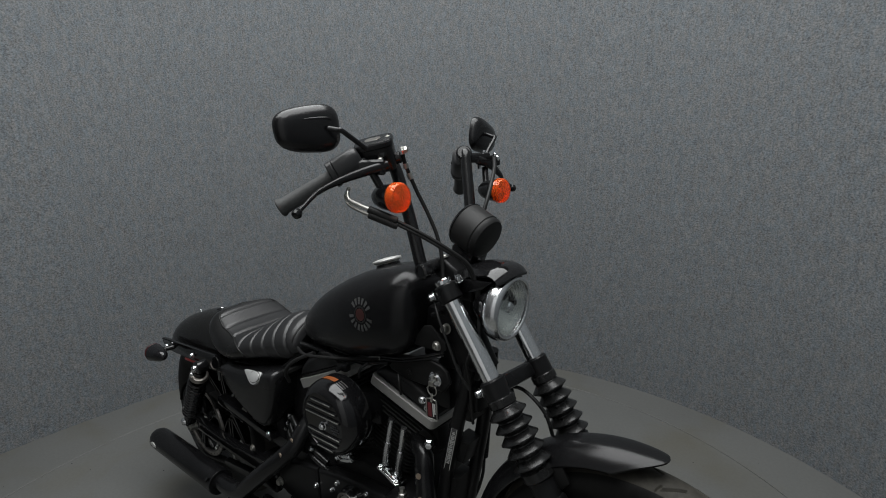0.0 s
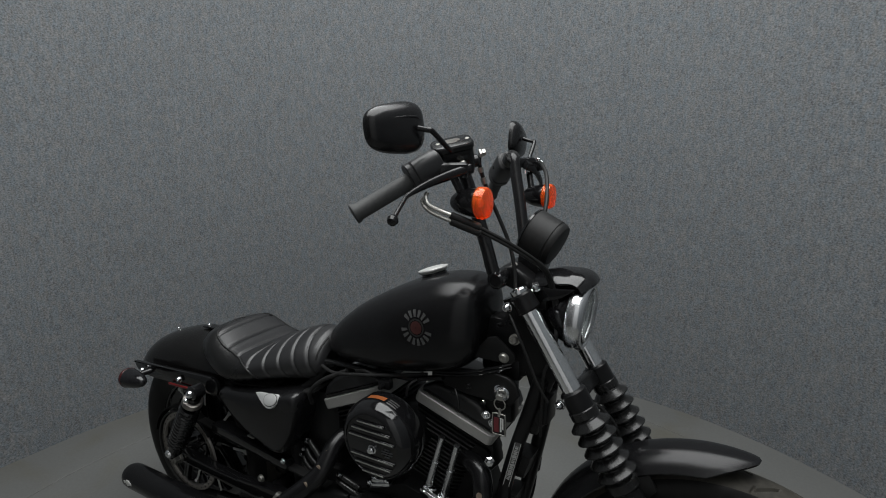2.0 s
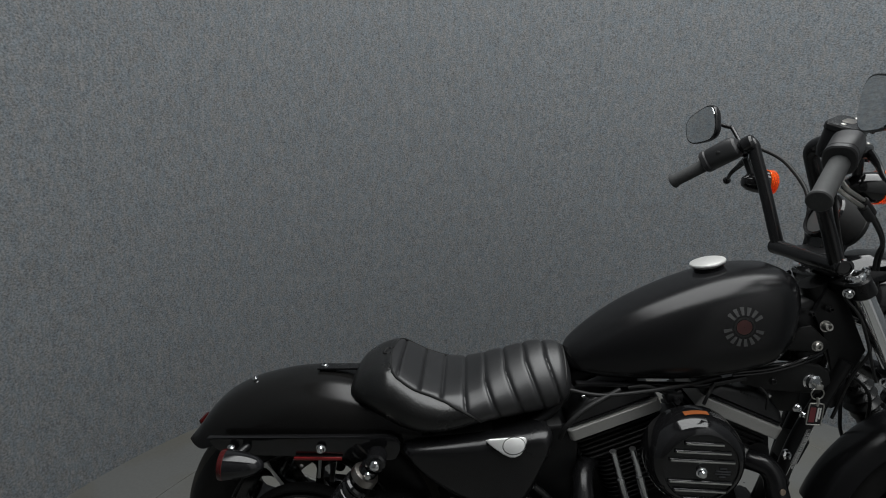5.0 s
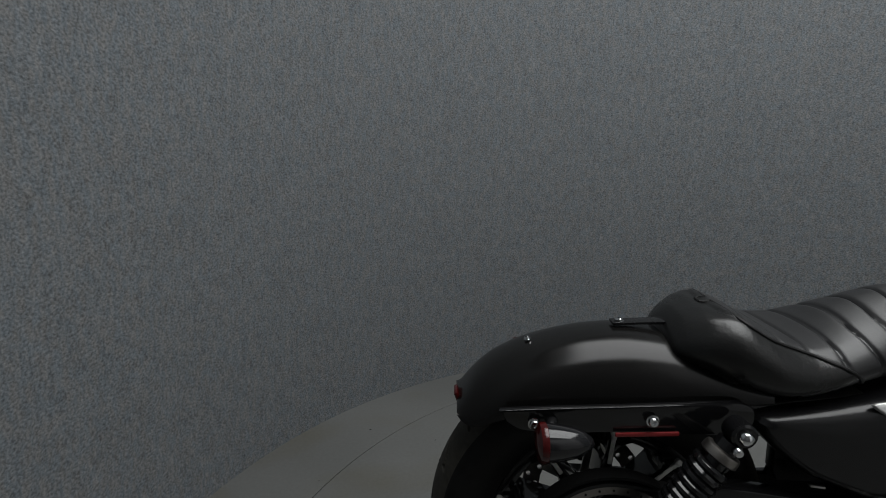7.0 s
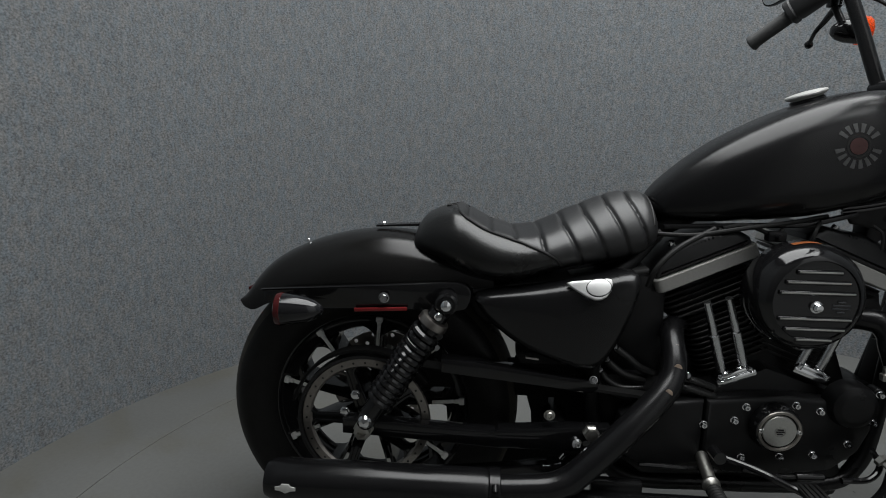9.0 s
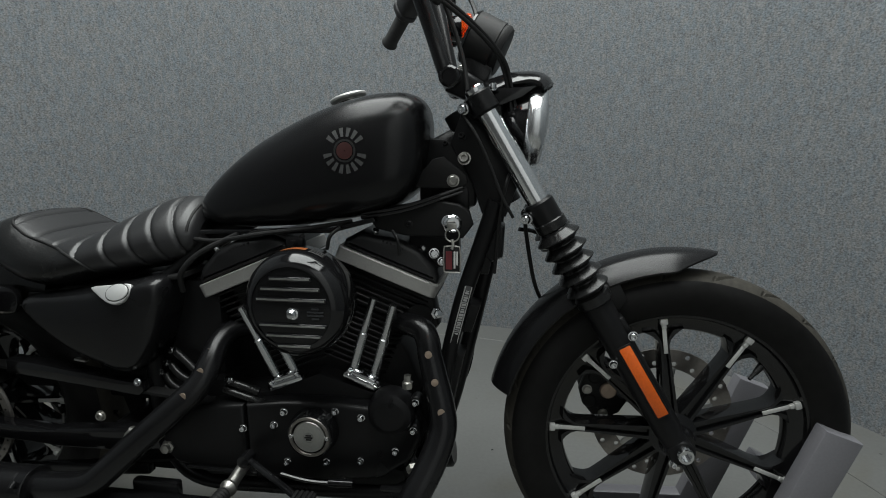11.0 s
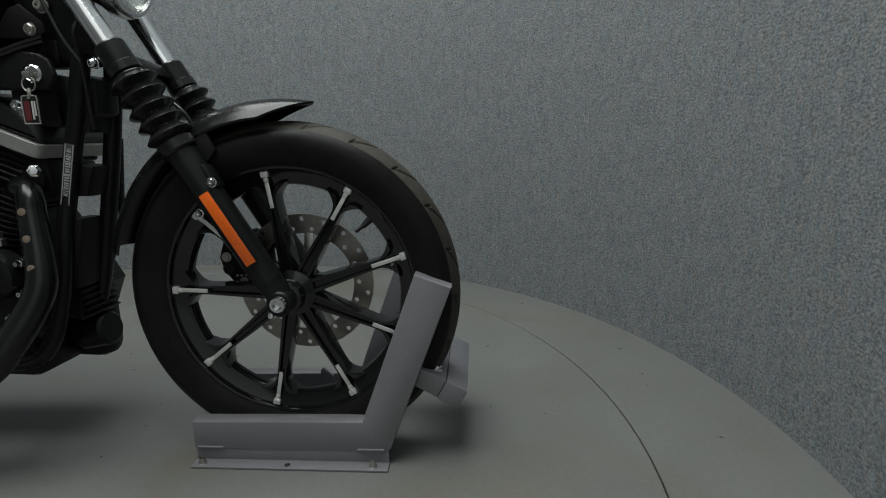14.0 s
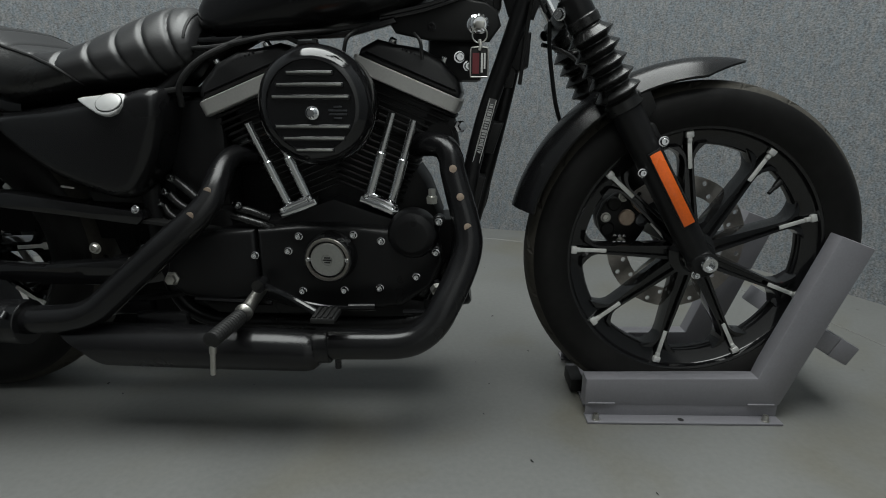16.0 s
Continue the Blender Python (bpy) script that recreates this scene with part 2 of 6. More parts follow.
def tube(pts, r, n=12, res=6, caps=True):
    line = glide(pts, res) if res > 1 else [Vector(q) for q in pts]
    m = len(line)
    rad = r if callable(r) else (lambda t: r)
    rings, side = [], None
    for i, q in enumerate(line):
        d = (line[min(i + 1, m - 1)] - line[max(i - 1, 0)]).normalized()
        if side is None:
            side = d.cross(Vector((0.3, 0.5, 0.81))).normalized()
        side = (side - d * side.dot(d)).normalized()
        up = d.cross(side)
        k = rad(i / (m - 1))
        rings.append([q + k * (math.cos(2 * math.pi * j / n) * side + math.sin(2 * math.pi * j / n) * up) for j in range(n)])
    return loft(rings, True, caps)


def out_of(bm):
    bm.verts.index_update()
    g = ([v.co.copy() for v in bm.verts], [tuple(v.index for v in f.verts) for f in bm.faces])
    bm.free()
    return g


def slab(outline, y0, y1, bevel=0.0, seg=2):
    """An outline in x and z, carried from y0 to y1 with rounded rims."""
    bm = bmesh.new()
    a = [bm.verts.new((x, y0, z)) for x, z in outline]
    b = [bm.verts.new((x, y1, z)) for x, z in outline]
    n = len(a)
    caps = [bm.faces.new(a), bm.faces.new(b[::-1])]
    for i in range(n):
        bm.faces.new((a[i], b[i], b[(i + 1) % n], a[(i + 1) % n])[::-1])
    bmesh.ops.recalc_face_normals(bm, faces=bm.faces)
    if bevel:
        es = list({e for f in caps for e in f.edges})
        bmesh.ops.bevel(bm, geom=es, offset=bevel, segments=seg, affect="EDGES", profile=0.5)
    return out_of(bm)


def block(sx, sy, sz, m=None, bevel=0.003, seg=2):
    bm = bmesh.new()
    bmesh.ops.create_cube(bm, size=1.0, matrix=Matrix.Diagonal((sx, sy, sz, 1)))
    if bevel:
        bmesh.ops.bevel(bm, geom=list(bm.edges), offset=bevel, segments=seg, affect="EDGES", profile=0.5)
    g = out_of(bm)
    return moved(g, m) if m is not None else g


def curve_of(xs, ys):
    """A smooth, monotone curve through numbers."""
    xs, ys = np.array(xs, float), np.array(ys, float)
    h = np.diff(xs)
    d = np.diff(ys) / h
    s = np.zeros(len(xs))
    s[0], s[-1] = d[0], d[-1]
    for i in range(1, len(xs) - 1):
        s[i] = 0 if d[i - 1] * d[i] <= 0 else 2 * d[i - 1] * d[i] / (d[i - 1] + d[i])

    def f(x):
        x = min(max(x, xs[0]), xs[-1])
        i = int(min(np.searchsorted(xs, x, side="right") - 1, len(xs) - 2))
        t = (x - xs[i]) / h[i]
        return float((2 * t ** 3 - 3 * t * t + 1) * ys[i] + (t ** 3 - 2 * t * t + t) * h[i] * s[i] + (3 * t * t - 2 * t ** 3) * ys[i + 1] + (t ** 3 - t * t) * h[i] * s[i + 1])
    return f


def part(name, geo, mat, parent=None, label="", angle=32):
    """Links geometry as one mesh object, under a thing or a part."""
    me = bpy.data.meshes.new(name)
    me.from_pydata([tuple(v) for v in geo[0]], [], geo[1])
    bm = bmesh.new()
    bm.from_mesh(me)
    bmesh.ops.recalc_face_normals(bm, faces=bm.faces)
    bm.to_mesh(me)
    bm.free()
    me.shade_smooth()
    me.set_sharp_from_angle(angle=radians(angle))
    me.materials.append(mat)
    ob = new(name, me)
    if parent is not None:
        ob.parent = parent
    if label:
        tagged(ob, label)
    return ob


def welded(geo, dist=2e-5):
    """Joins corners that fall together."""
    bm = bmesh.new()
    vs = [bm.verts.new(v) for v in geo[0]]
    for f in geo[1]:
        bm.faces.new([vs[i] for i in f])
    bmesh.ops.remove_doubles(bm, verts=bm.verts, dist=dist)
    return out_of(bm)


def parts(name, geos, mat, parent, label=""):
    """Alike pieces, each as a part of its own."""
    return [part(name, g, mat, parent, label) for g in geos]



def thing(name, label, category, at=(0, 0, 0), turn=0.0):
    ob = new(name)
    ob.empty_display_size = 0.1
    ob.matrix_world = pose(*at, 0, 0, turn)
    return tagged(ob, label, category)


def bolt(at, way, r=0.007, h=0.006):
    """A domed screw head with a socket."""
    return turned([(r * 1.25, 0), (r * 1.25, 0.0015), (r, 0.0018), (r, h * 0.7), (r * 0.8, h), (r * 0.45, h), (r * 0.42, h * 0.5), (0.0004, h * 0.5)], at, way, 14)



# ---- setting ----
CX, CY = 0.0, -0.10


def wall_radius(a):
    """Radius of the wall about the turntable's middle; wider behind the camera."""
    s = math.sin(a)
    return 1.80 - 0.08 * max(0.0, s) ** 3 + 0.42 * max(0.0, -s) ** 1.5 + 0.025 * max(0.0, -math.cos(a)) ** 2


def wall_ring(extra, z, n=160):
    return wall_arc(0, 360 - 360 / n, extra, z, n - 1)


def wall_arc(a0, a1, extra, z, n=120):
    out = []
    for k in range(n + 1):
        a = radians(a0 + (a1 - a0) * k / n)
        out.append((CX + (wall_radius(a) + extra) * math.cos(a), CY + (wall_radius(a) + extra) * math.sin(a), z))
    return out


WALL_TOP = 3.2


def wall_piece(a0, a1):
    rings = [wall_arc(a0, a1, 0, -0.02), wall_arc(a0, a1, 0, WALL_TOP), wall_arc(a0, a1, 0.06, WALL_TOP), wall_arc(a0, a1, 0.06, -0.02)]
    cols = [[r[k] for r in rings] for k in range(len(rings[0]))]
    return loft(cols)


wall = part("wall", wall_piece(-42, 222), CARPET, None, "curved wall covered in mottled grey felt carpet")
tagged(wall, category="wall", kind="structure")
# unseen behind the camera: dark part keeps flanks black, pale part brightens chrome
back_wall = part("back_wall", wall_piece(222, 281), DARKWALL, None, "unseen dark wall closing the alcove, toned to darken reflections")
tagged(back_wall, category="wall", kind="structure")
reflection_wall = part("reflection_wall", wall_piece(281.3, 317.7), PALEWALL, None, "unseen pale wall added to brighten reflections in the chrome")
tagged(reflection_wall, category="wall", kind="structure")
ceiling = part("ceiling", join(loft([wall_ring(0.1, WALL_TOP + 0.005), wall_ring(0.1, WALL_TOP + 0.06)])), CEIL, None, "plain dark ceiling above the curved wall")
tagged(ceiling, category="ceiling", kind="structure")
TABLE_X, TABLE_Y, TABLE_R = -0.026, -0.060, 1.503
N = 128
disc_ring = lambda r, z: [(TABLE_X + r * math.cos(2 * math.pi * k / N), TABLE_Y + r * math.sin(2 * math.pi * k / N), z) for k in range(N)]
floor = part("floor", loft([disc_ring(TABLE_R, -0.03), disc_ring(TABLE_R, -0.0015), disc_ring(TABLE_R - 0.0015, 0), disc_ring(0.01, 0)], True, True), FLOOR, None, "round turntable floor in worn grey paint")
tagged(floor, category="floor", kind="structure")
outer = part("floor_surround", loft([disc_ring(TABLE_R + 0.0035, -0.03), disc_ring(TABLE_R + 0.0035, -0.0015), disc_ring(TABLE_R + 0.005, 0), disc_ring(2.6, 0), disc_ring(2.6, -0.03)], True, False), FLOOR, None, "grey painted floor ring round the turntable")
tagged(outer, category="floor", kind="structure")
under = part("floor_base", loft([disc_ring(2.6, -0.06), disc_ring(2.6, -0.031)], True, True), DARK, None, "dark base below the turntable joint")
tagged(under, category="floor", kind="structure")

# one broad soft light fills the middle of the ceiling
LIGHT_X, LIGHT_Y, LIGHT_W = 0.18, -0.30, 2.6
lamp = thing("ceiling_light", "wide square white soft light panel above the turntable", "ceiling light", (LIGHT_X, LIGHT_Y, WALL_TOP))
for turn in (0, 90, 180, 270):
    part("frame", moved(block(LIGHT_W + 0.08, 0.04, 0.05, Matrix.Translation((0, LIGHT_W / 2 + 0.02, -0.026)), 0.003), Matrix.Rotation(radians(turn), 4, "Z")), ALLOY, lamp)
part("diffuser", block(LIGHT_W, LIGHT_W, 0.01, Matrix.Translation((0, 0, -0.012)), 0.002), DIFFUSER, lamp)
area_lamp("panel_lamp", (LIGHT_X, LIGHT_Y, WALL_TOP - 0.04), (LIGHT_X, LIGHT_Y + 0.001, 0), LIGHT_W - 0.06, LIGHT_W - 0.06, 165, (0.98, 1.0, 1.0))

# ---- the motorcycle ----
bike = thing("motorcycle", "satin black cruiser motorcycle with tall handlebar, held in a chock", "motorcycle")
STEER = Matrix.Translation((0.45, 0.0, 0)) @ Matrix.Rotation(radians(2.6), 4, "Z") @ Matrix.Translation((-0.45, 0, 0))
FA = Vector((0.766, 0.0, 0.338))       # front axle, straight ahead
RA = Vector((-0.7575, 0.0, 0.318))      # rear axle
TO_Y = Matrix.Rotation(radians(90), 4, "X")   # lathe axis z -> -y


TREAD = (((0.000, 0.007), (0.046, 0.033)), ((0.046, 0.033), (0.041, 0.023)))


def tread_depth(s, u, pitch):
    """How near a point of the crown lies to a tread groove; s along, u across."""
    best = 1.0
    for shift in (-pitch, 0.0, pitch):
        for (s0, u0), (s1, u1) in TREAD:
            ds, du = s1 - s0, u1 - u0
            t = min(1.0, max(0.0, ((s + shift - s0) * ds + (u - u0) * du) / (ds * ds + du * du)))
            best = min(best, math.hypot(s + shift - s0 - ds * t, u - u0 - du * t))
    return best


def tyre_geo(R, rb, w, n=1408, m=96, grooves=22, first=0, last=96):
    """Tyre about z, outer radius R, bead radius rb, half width w, with slanting tread grooves."""
    rings = []
    pitch = 2 * math.pi * R / grooves
    per = n // grooves
    n = per * grooves
    cut = {}
    for i in range(n):
        a = 2 * math.pi * i / n
        ring = []
        for j in range(first, last):
            s = -1 + 2 * j / (m - 1)
            # section: bead, bulging flank, round crown
            ang = s * radians(128)
            y = w * math.sin(ang) * (1.0 if abs(ang) < 1.57 else (0.74 + 0.26 * abs(math.sin(ang))))
            c = math.cos(ang)
            mid = rb + (R - rb) * 0.48
            r = mid + (R - mid) * c if c > 0 else mid + (mid - rb) * c / 0.6157
            u = abs(ang) * (w + R - mid) / 2
            if u < 0.047:
                half = per // 2 if s > 0 else 0
                key = ((i + half) % per, j)
                if key not in cut:
                    cut[key] = 0.0045 * max(0.0, min(1.0, (0.0029 - tread_depth(pitch * key[0] / per, u, pitch)) / 0.0012))
                r -= cut[key]
            ring.append((r * math.cos(a), r * math.sin(a), y))
        rings.append(ring)
    rings.append(rings[0])
    return loft(rings, False, False)


def spoke_geo(r0, r1, w0, w1, d0, d1):
    """A cast spoke along x: two ridges with a groove between, on both faces."""
    rings = []
    for t in (0, 0.25, 0.75, 0.84, 0.90, 0.945, 0.975, 1.0):
        r = r0 + (r1 - r0) * t
        w = w0 + (w1 - w0) * min(1, t * 1.1) + (0.034 * (max(0.0, t - 0.78) / 0.22) ** 2.6)
        d = d0 + (d1 - d0) * t
        prof = [(-w, -d * 0.35), (-w * 0.85, -d), (-w * 0.45, -d), (-w * 0.3, -d * 0.62), (w * 0.3, -d * 0.62), (w * 0.45, -d), (w * 0.85, -d), (w, -d * 0.35)]
        prof += [(-a, -b) for a, b in prof]
        rings.append([(r, a, b) for a, b in prof])
    return loft(rings)


def wheel(name, at, R, rb, w, phase, grooves, label, m):
    """A black nine-spoke cast wheel: rim with tyre, spokes, hub. Local z is the axle."""
    base = m @ Matrix.Translation(at) @ TO_Y
    rw = w * 0.72
    prof = [(rb + 0.010, -rw), (rb + 0.010, -rw + 0.006), (rb - 0.004, -rw + 0.009), (rb - 0.012, -rw + 0.022), (rb - 0.024, -rw + 0.027), (rb - 0.026, 0), (rb - 0.024, rw - 0.027), (rb - 0.012, rw - 0.022), (rb - 0.004, rw - 0.009), (rb + 0.010, rw - 0.006), (rb + 0.010, rw), (rb + 0.003, rw), (rb - 0.001, rw - 0.002), (rb - 0.004, rw - 0.010), (rb - 0.016, rw - 0.017), (rb - 0.029, rw - 0.021), (rb - 0.032, rw - 0.026), (rb - 0.032, -rw + 0.024), (rb - 0.017, -rw + 0.018), (rb - 0.009, -rw + 0.004), (rb + 0.001, -rw)]
    rim = part(name, moved(ring_lathe(prof, 96), base), GLOSS, bike, label)
    part("tyre", moved(join(tyre_geo(R, rb + 0.004, w, grooves=grooves, last=30), tyre_geo(R, rb + 0.004, w, grooves=grooves, first=66)), base), TYRE, rim, "black rubber tyre with plain flanks", 40)
    # the crown's colour holds both dust and overhead light
    part("tread", moved(tyre_geo(R, rb + 0.004, w, grooves=grooves, first=29, last=67), base), TREADRUBBER, rim, "dusty tread with slanting grooves, lightened as if lit from above", 40)
    part("hub", moved(lathe([(0.022, -0.062), (0.030, -0.060), (0.034, -0.045), (0.030, -0.030), (0.046, -0.022), (0.048, 0), (0.046, 0.022), (0.030, 0.030), (0.034, 0.045), (0.030, 0.060), (0.022, 0.062)], 40), base), GLOSS, rim)
    zt = max(0.0225, rw - 0.010)
    for k in range(9):
        rot = base @ Matrix.Rotation(radians(phase + 40 * k), 4, "Z")
        g = spoke_geo(0.036, rb - 0.030, 0.017, 0.0085, 0.022, zt - 0.0035)
        part("spoke", moved(g, rot), GLOSS, rim)
        # machined end, on the face towards +z (the bike's right side)
        r1 = rb - 0.004
        t = join(moved(block(0.050, 0.0080, 0.003, bevel=0.0008), rot @ Matrix.Translation((r1 - 0.046, 0, zt))),
                 moved(block(0.012, 0.015, 0.010, bevel=0.002), rot @ Matrix.Translation((r1 - 0.006, 0, zt + 0.001))),
                 moved(block(0.010, 0.009, 0.008, bevel=0.002), rot @ Matrix.Translation((r1 - 0.016, 0, zt))))
        part("spoke_tip", t, BRIGHT, rim, "machined silver spoke end" if k == 0 else "")
    return rim, base


def brake_disc(at, R, y, m, parent, count=18):
    """A disc drilled right through in two staggered rows, with a carrier; local z is the axle."""
    base = m @ Matrix.Translation(at) @ Matrix.Translation((0, y, 0)) @ TO_Y
    th, inner = 0.0025, R * 0.72
    vs, fs = [], []
    rows = ((inner, inner + (R - inner) * 0.48, 0.0), (inner + (R - inner) * 0.48, R, 0.5))
    rim8 = ((-1, -1), (0, -1), (1, -1), (1, 0), (1, 1), (0, 1), (-1, 1), (-1, 0))
    for r0, r1, shift in rows:
        rm, hr = (r0 + r1) / 2, (r1 - r0) / 2
        ha = math.pi / count
        for k in range(count):
            a0 = 2 * math.pi * (k + shift) / count
            for h in (-th, th):
                vs += [((rm + v * hr) * math.cos(a0 + u * ha), (rm + v * hr) * math.sin(a0 + u * ha), h) for u, v in rim8]
                for u, v in rim8:
                    q = 0.0053 / math.hypot(u, v)
                    vs.append(((rm + v * q) * math.cos(a0 + u * q / rm), (rm + v * q) * math.sin(a0 + u * q / rm), h))
            o = len(vs) - 32
            for j in range(8):
                j2 = (j + 1) % 8
                fs += [(o + j, o + j2, o + 8 + j2, o + 8 + j), (o + 16 + j, o + 24 + j, o + 24 + j2, o + 16 + j2), (o + 8 + j, o + 8 + j2, o + 24 + j2, o + 24 + j)]
                if (j in (0, 1) and r0 == inner) or (j in (4, 5) and r1 == R):
                    fs.append((o + j, o + 16 + j, o + 16 + j2, o + j2))
    d = part("brake_disc", welded(moved((vs, fs), base)), DISC, parent, "drilled steel brake disc")
    arms = []
    for k in range(5):
        rot = base @ Matrix.Rotation(radians(72 * k + 10), 4, "Z")
        arms.append(moved(block(inner * 0.72, 0.020, 0.006, bevel=0.0015), rot @ Matrix.Translation((inner * 0.66, 0, 0))))
    part("carrier", join(*arms), ALLOY, d)
    return d


front_wheel, FBASE = wheel("front_wheel", FA, 0.3325, 0.246, 0.047, 18.5, 22, "black nine-spoke cast front wheel with machined tips", STEER)
brake_disc(FA, 0.146, 0.066, STEER, front_wheel)
part("axle_nut", moved(join(turned([(0.0150, 0), (0.0150, 0.016), (0.0138, 0.019), (0.0095, 0.019), (0.009, 0.008), (0.0005, 0.008)], FA + Vector((0, -0.086, 0)), (0, -1, 0), 20)), STEER), CHROME, front_wheel, "polished hollow front axle end")
valve = moved(join(rod((0.162, 0.146, 0.004), (0.146, 0.131, 0.012), 0.0075, 12, 0.0055, 0.001), rod((0.148, 0.133, 0.011), (0.133, 0.122, 0.020), 0.0042, 10, 0.0036)), FBASE)
part("valve_stem", valve, RUBBER, front_wheel, "black rubber valve stem")

rear_wheel, _ = wheel("rear_wheel", RA, 0.322, 0.208, 0.074, 5, 20, "black nine-spoke cast rear wheel", Matrix.Identity(4))
brake_disc(RA, 0.128, 0.090, Matrix.Identity(4), rear_wheel, 16)
pul = Matrix.Translation(RA) @ TO_Y
pulley = part("pulley", moved(ring_lathe([(0.117, 0.104), (0.134, 0.107), (0.136, 0.110), (0.134, 0.115), (0.119, 0.115), (0.115, 0.111)], 80), pul), DISC, rear_wheel, "dull silver belt pulley rim with dark dots for small holes")
# black discs on the rim stand for the dark inside of holes
dots = [moved(lathe([(0.0024, 0.1135), (0.0024, 0.1156)], 8), pul @ Matrix.Translation((0.126 * math.cos(2 * math.pi * k / 32), 0.126 * math.sin(2 * math.pi * k / 32), 0))) for k in range(32)]
parts("rim_hole_dot", dots, DARK, pulley)
part("pulley_web", moved(join(*[moved(spoke_geo(0.030, 0.120, 0.014, 0.009, 0.008, 0.007), Matrix.Rotation(radians(72 * k + 36), 4, "Z")) for k in range(5)]), pul @ Matrix.Translation((0, 0, 0.106))), GLOSS, pulley)
# the drive belt: round the pulley and forward to the engine
belt = []
C2, r2, r1 = Vector((-0.17, 0, 0.335)), 0.06, 0.140
for s in range(49):
    a = radians(88 + 184 * s / 48)
    belt.append((RA.x + r1 * math.cos(a), RA.z + r1 * math.sin(a)))
for s in range(17):
    a = radians(-88 + 176 * s / 16)
    belt.append((C2.x + r2 * math.cos(a), C2.z + r2 * math.sin(a)))
rings = []
for i, (x, z) in enumerate(belt):
    px, pz = belt[i - 1]
    nx, nz = belt[(i + 1) % len(belt)]
    t = Vector((nx - px, 0, nz - pz)).normalized()
    nrm = Vector((t.z, 0, -t.x))
    c = Vector((x, 0, z))
    rings.append([c + nrm * 0.003 + Vector((0, -0.121, 0)), c + nrm * 0.003 + Vector((0, -0.094, 0)), c - nrm * 0.003 + Vector((0, -0.094, 0)), c - nrm * 0.003 + Vector((0, -0.121, 0))])
rings.append(rings[0])
part("drive_belt", loft(rings, True, False), RUBBER, bike, "black toothed drive belt")
part("axle_nut", join(turned([(0.021, 0), (0.021, 0.006), (0.0165, 0.007), (0.0165, 0.024), (0.012, 0.026), (0.0095, 0.026), (0.009, 0.016), (0.0005, 0.016)], RA + Vector((0.003, -0.146, 0.000)), (0, -1, 0), 6)), STEEL, rear_wheel, "zinc rear axle nut")

# swingarm, belt guard
for side in (-1, 1):
    y = 0.128 * side
    arm = slab([(-0.80, 0.302), (-0.80, 0.334), (-0.70, 0.331), (-0.58, 0.324), (-0.489, 0.321), (-0.483, 0.326), (-0.345, 0.337), (-0.26, 0.338), (-0.25, 0.300), (-0.30, 0.288), (-0.48, 0.286), (-0.70, 0.298)], y - 0.016, y + 0.016, 0.003, 2)
    part("swingarm", arm, GLOSS, bike)
part("swingarm_tie", rod((-0.36, -0.12, 0.31), (-0.36, 0.12, 0.31), 0.026, 20), POWDER, bike)
guard = [(-0.60, 0.464), (-0.537, 0.460), (-0.425, 0.445), (-0.315, 0.4315), (-0.292, 0.430), (-0.288, 0.415), (-0.30, 0.404), (-0.425, 0.418), (-0.60, 0.436)]
belt_guard = part("belt_guard", slab(guard, -0.128, -0.092, 0.002), GLOSS, bike, "black belt guard")
part("guard_bolt", bolt((-0.2985, -0.128, 0.4335), (0, -1, 0.3), 0.0065, 0.006), CHROME, belt_guard)
arch = []
for s in range(25):
    a = radians(165 - 130 * s / 24)
    c, sn = math.cos(a), math.sin(a)
    arch.append([(RA.x + r * c, y, RA.z + r * sn) for r, y in ((0.153, -0.124), (0.158, -0.124), (0.158, -0.094), (0.153, -0.094))])
part("belt_arch", loft(arch), DULL, bike)
# added sheets that keep the space behind the belt dark, gaps left open
part("dark_filler", join(slab([(-0.70, 0.40), (-0.60, 0.434), (-0.447, 0.434), (-0.438, 0.465), (-0.30, 0.46), (-0.25, 0.40), (-0.25, 0.345), (-0.435, 0.350), (-0.58, 0.362), (-0.66, 0.36)], -0.035, -0.020, 0.004), slab([(-0.404, 0.26), (-0.407, 0.31), (-0.419, 0.35), (-0.418, 0.37), (-0.370, 0.37), (-0.372, 0.26)], -0.032, -0.018, 0.004), slab([(-0.580, 0.25), (-0.583, 0.37), (-0.442, 0.37), (-0.442, 0.25)], -0.032, -0.018, 0.004), slab([(-0.362, 0.24), (-0.357, 0.37), (-0.24, 0.37), (-0.24, 0.24)], -0.032, -0.018, 0.004)), DULL, bike, "added dark filler sheets behind the belt, with gaps left open")
# more added dark sheets, lower and farther in
part("lower_dark_filler", join(*[slab([(a, 0.180), (b, 0.312), (c, 0.314), (d, 0.177)], 0.030, 0.042, 0.004) for a, b, c, d in ((-0.590, -0.600, -0.452, -0.452), (-0.372, -0.364, -0.25, -0.25))], slab([(-0.52, 0.125), (-0.52, 0.228), (-0.46, 0.234), (-0.20, 0.236), (-0.20, 0.125)], 0.043, 0.050, 0.003)), DULL, bike)
part("lower_belt_guard", slab([(-0.62, 0.195), (-0.30, 0.225), (-0.30, 0.252), (-0.62, 0.216)], -0.125, -0.10, 0.004), SATIN, bike)
parts("hub_bolt", [turned([(0.0105, 0), (0.0105, 0.003), (0.0080, 0.004), (0.0080, 0.010), (0.004, 0.011)], (RA.x + dx, -0.128, RA.z + dz), (0, -1, 0), 6) for dx, dz in ((-0.017, 0.063), (-0.040, 0.026))], CHROME, bike)
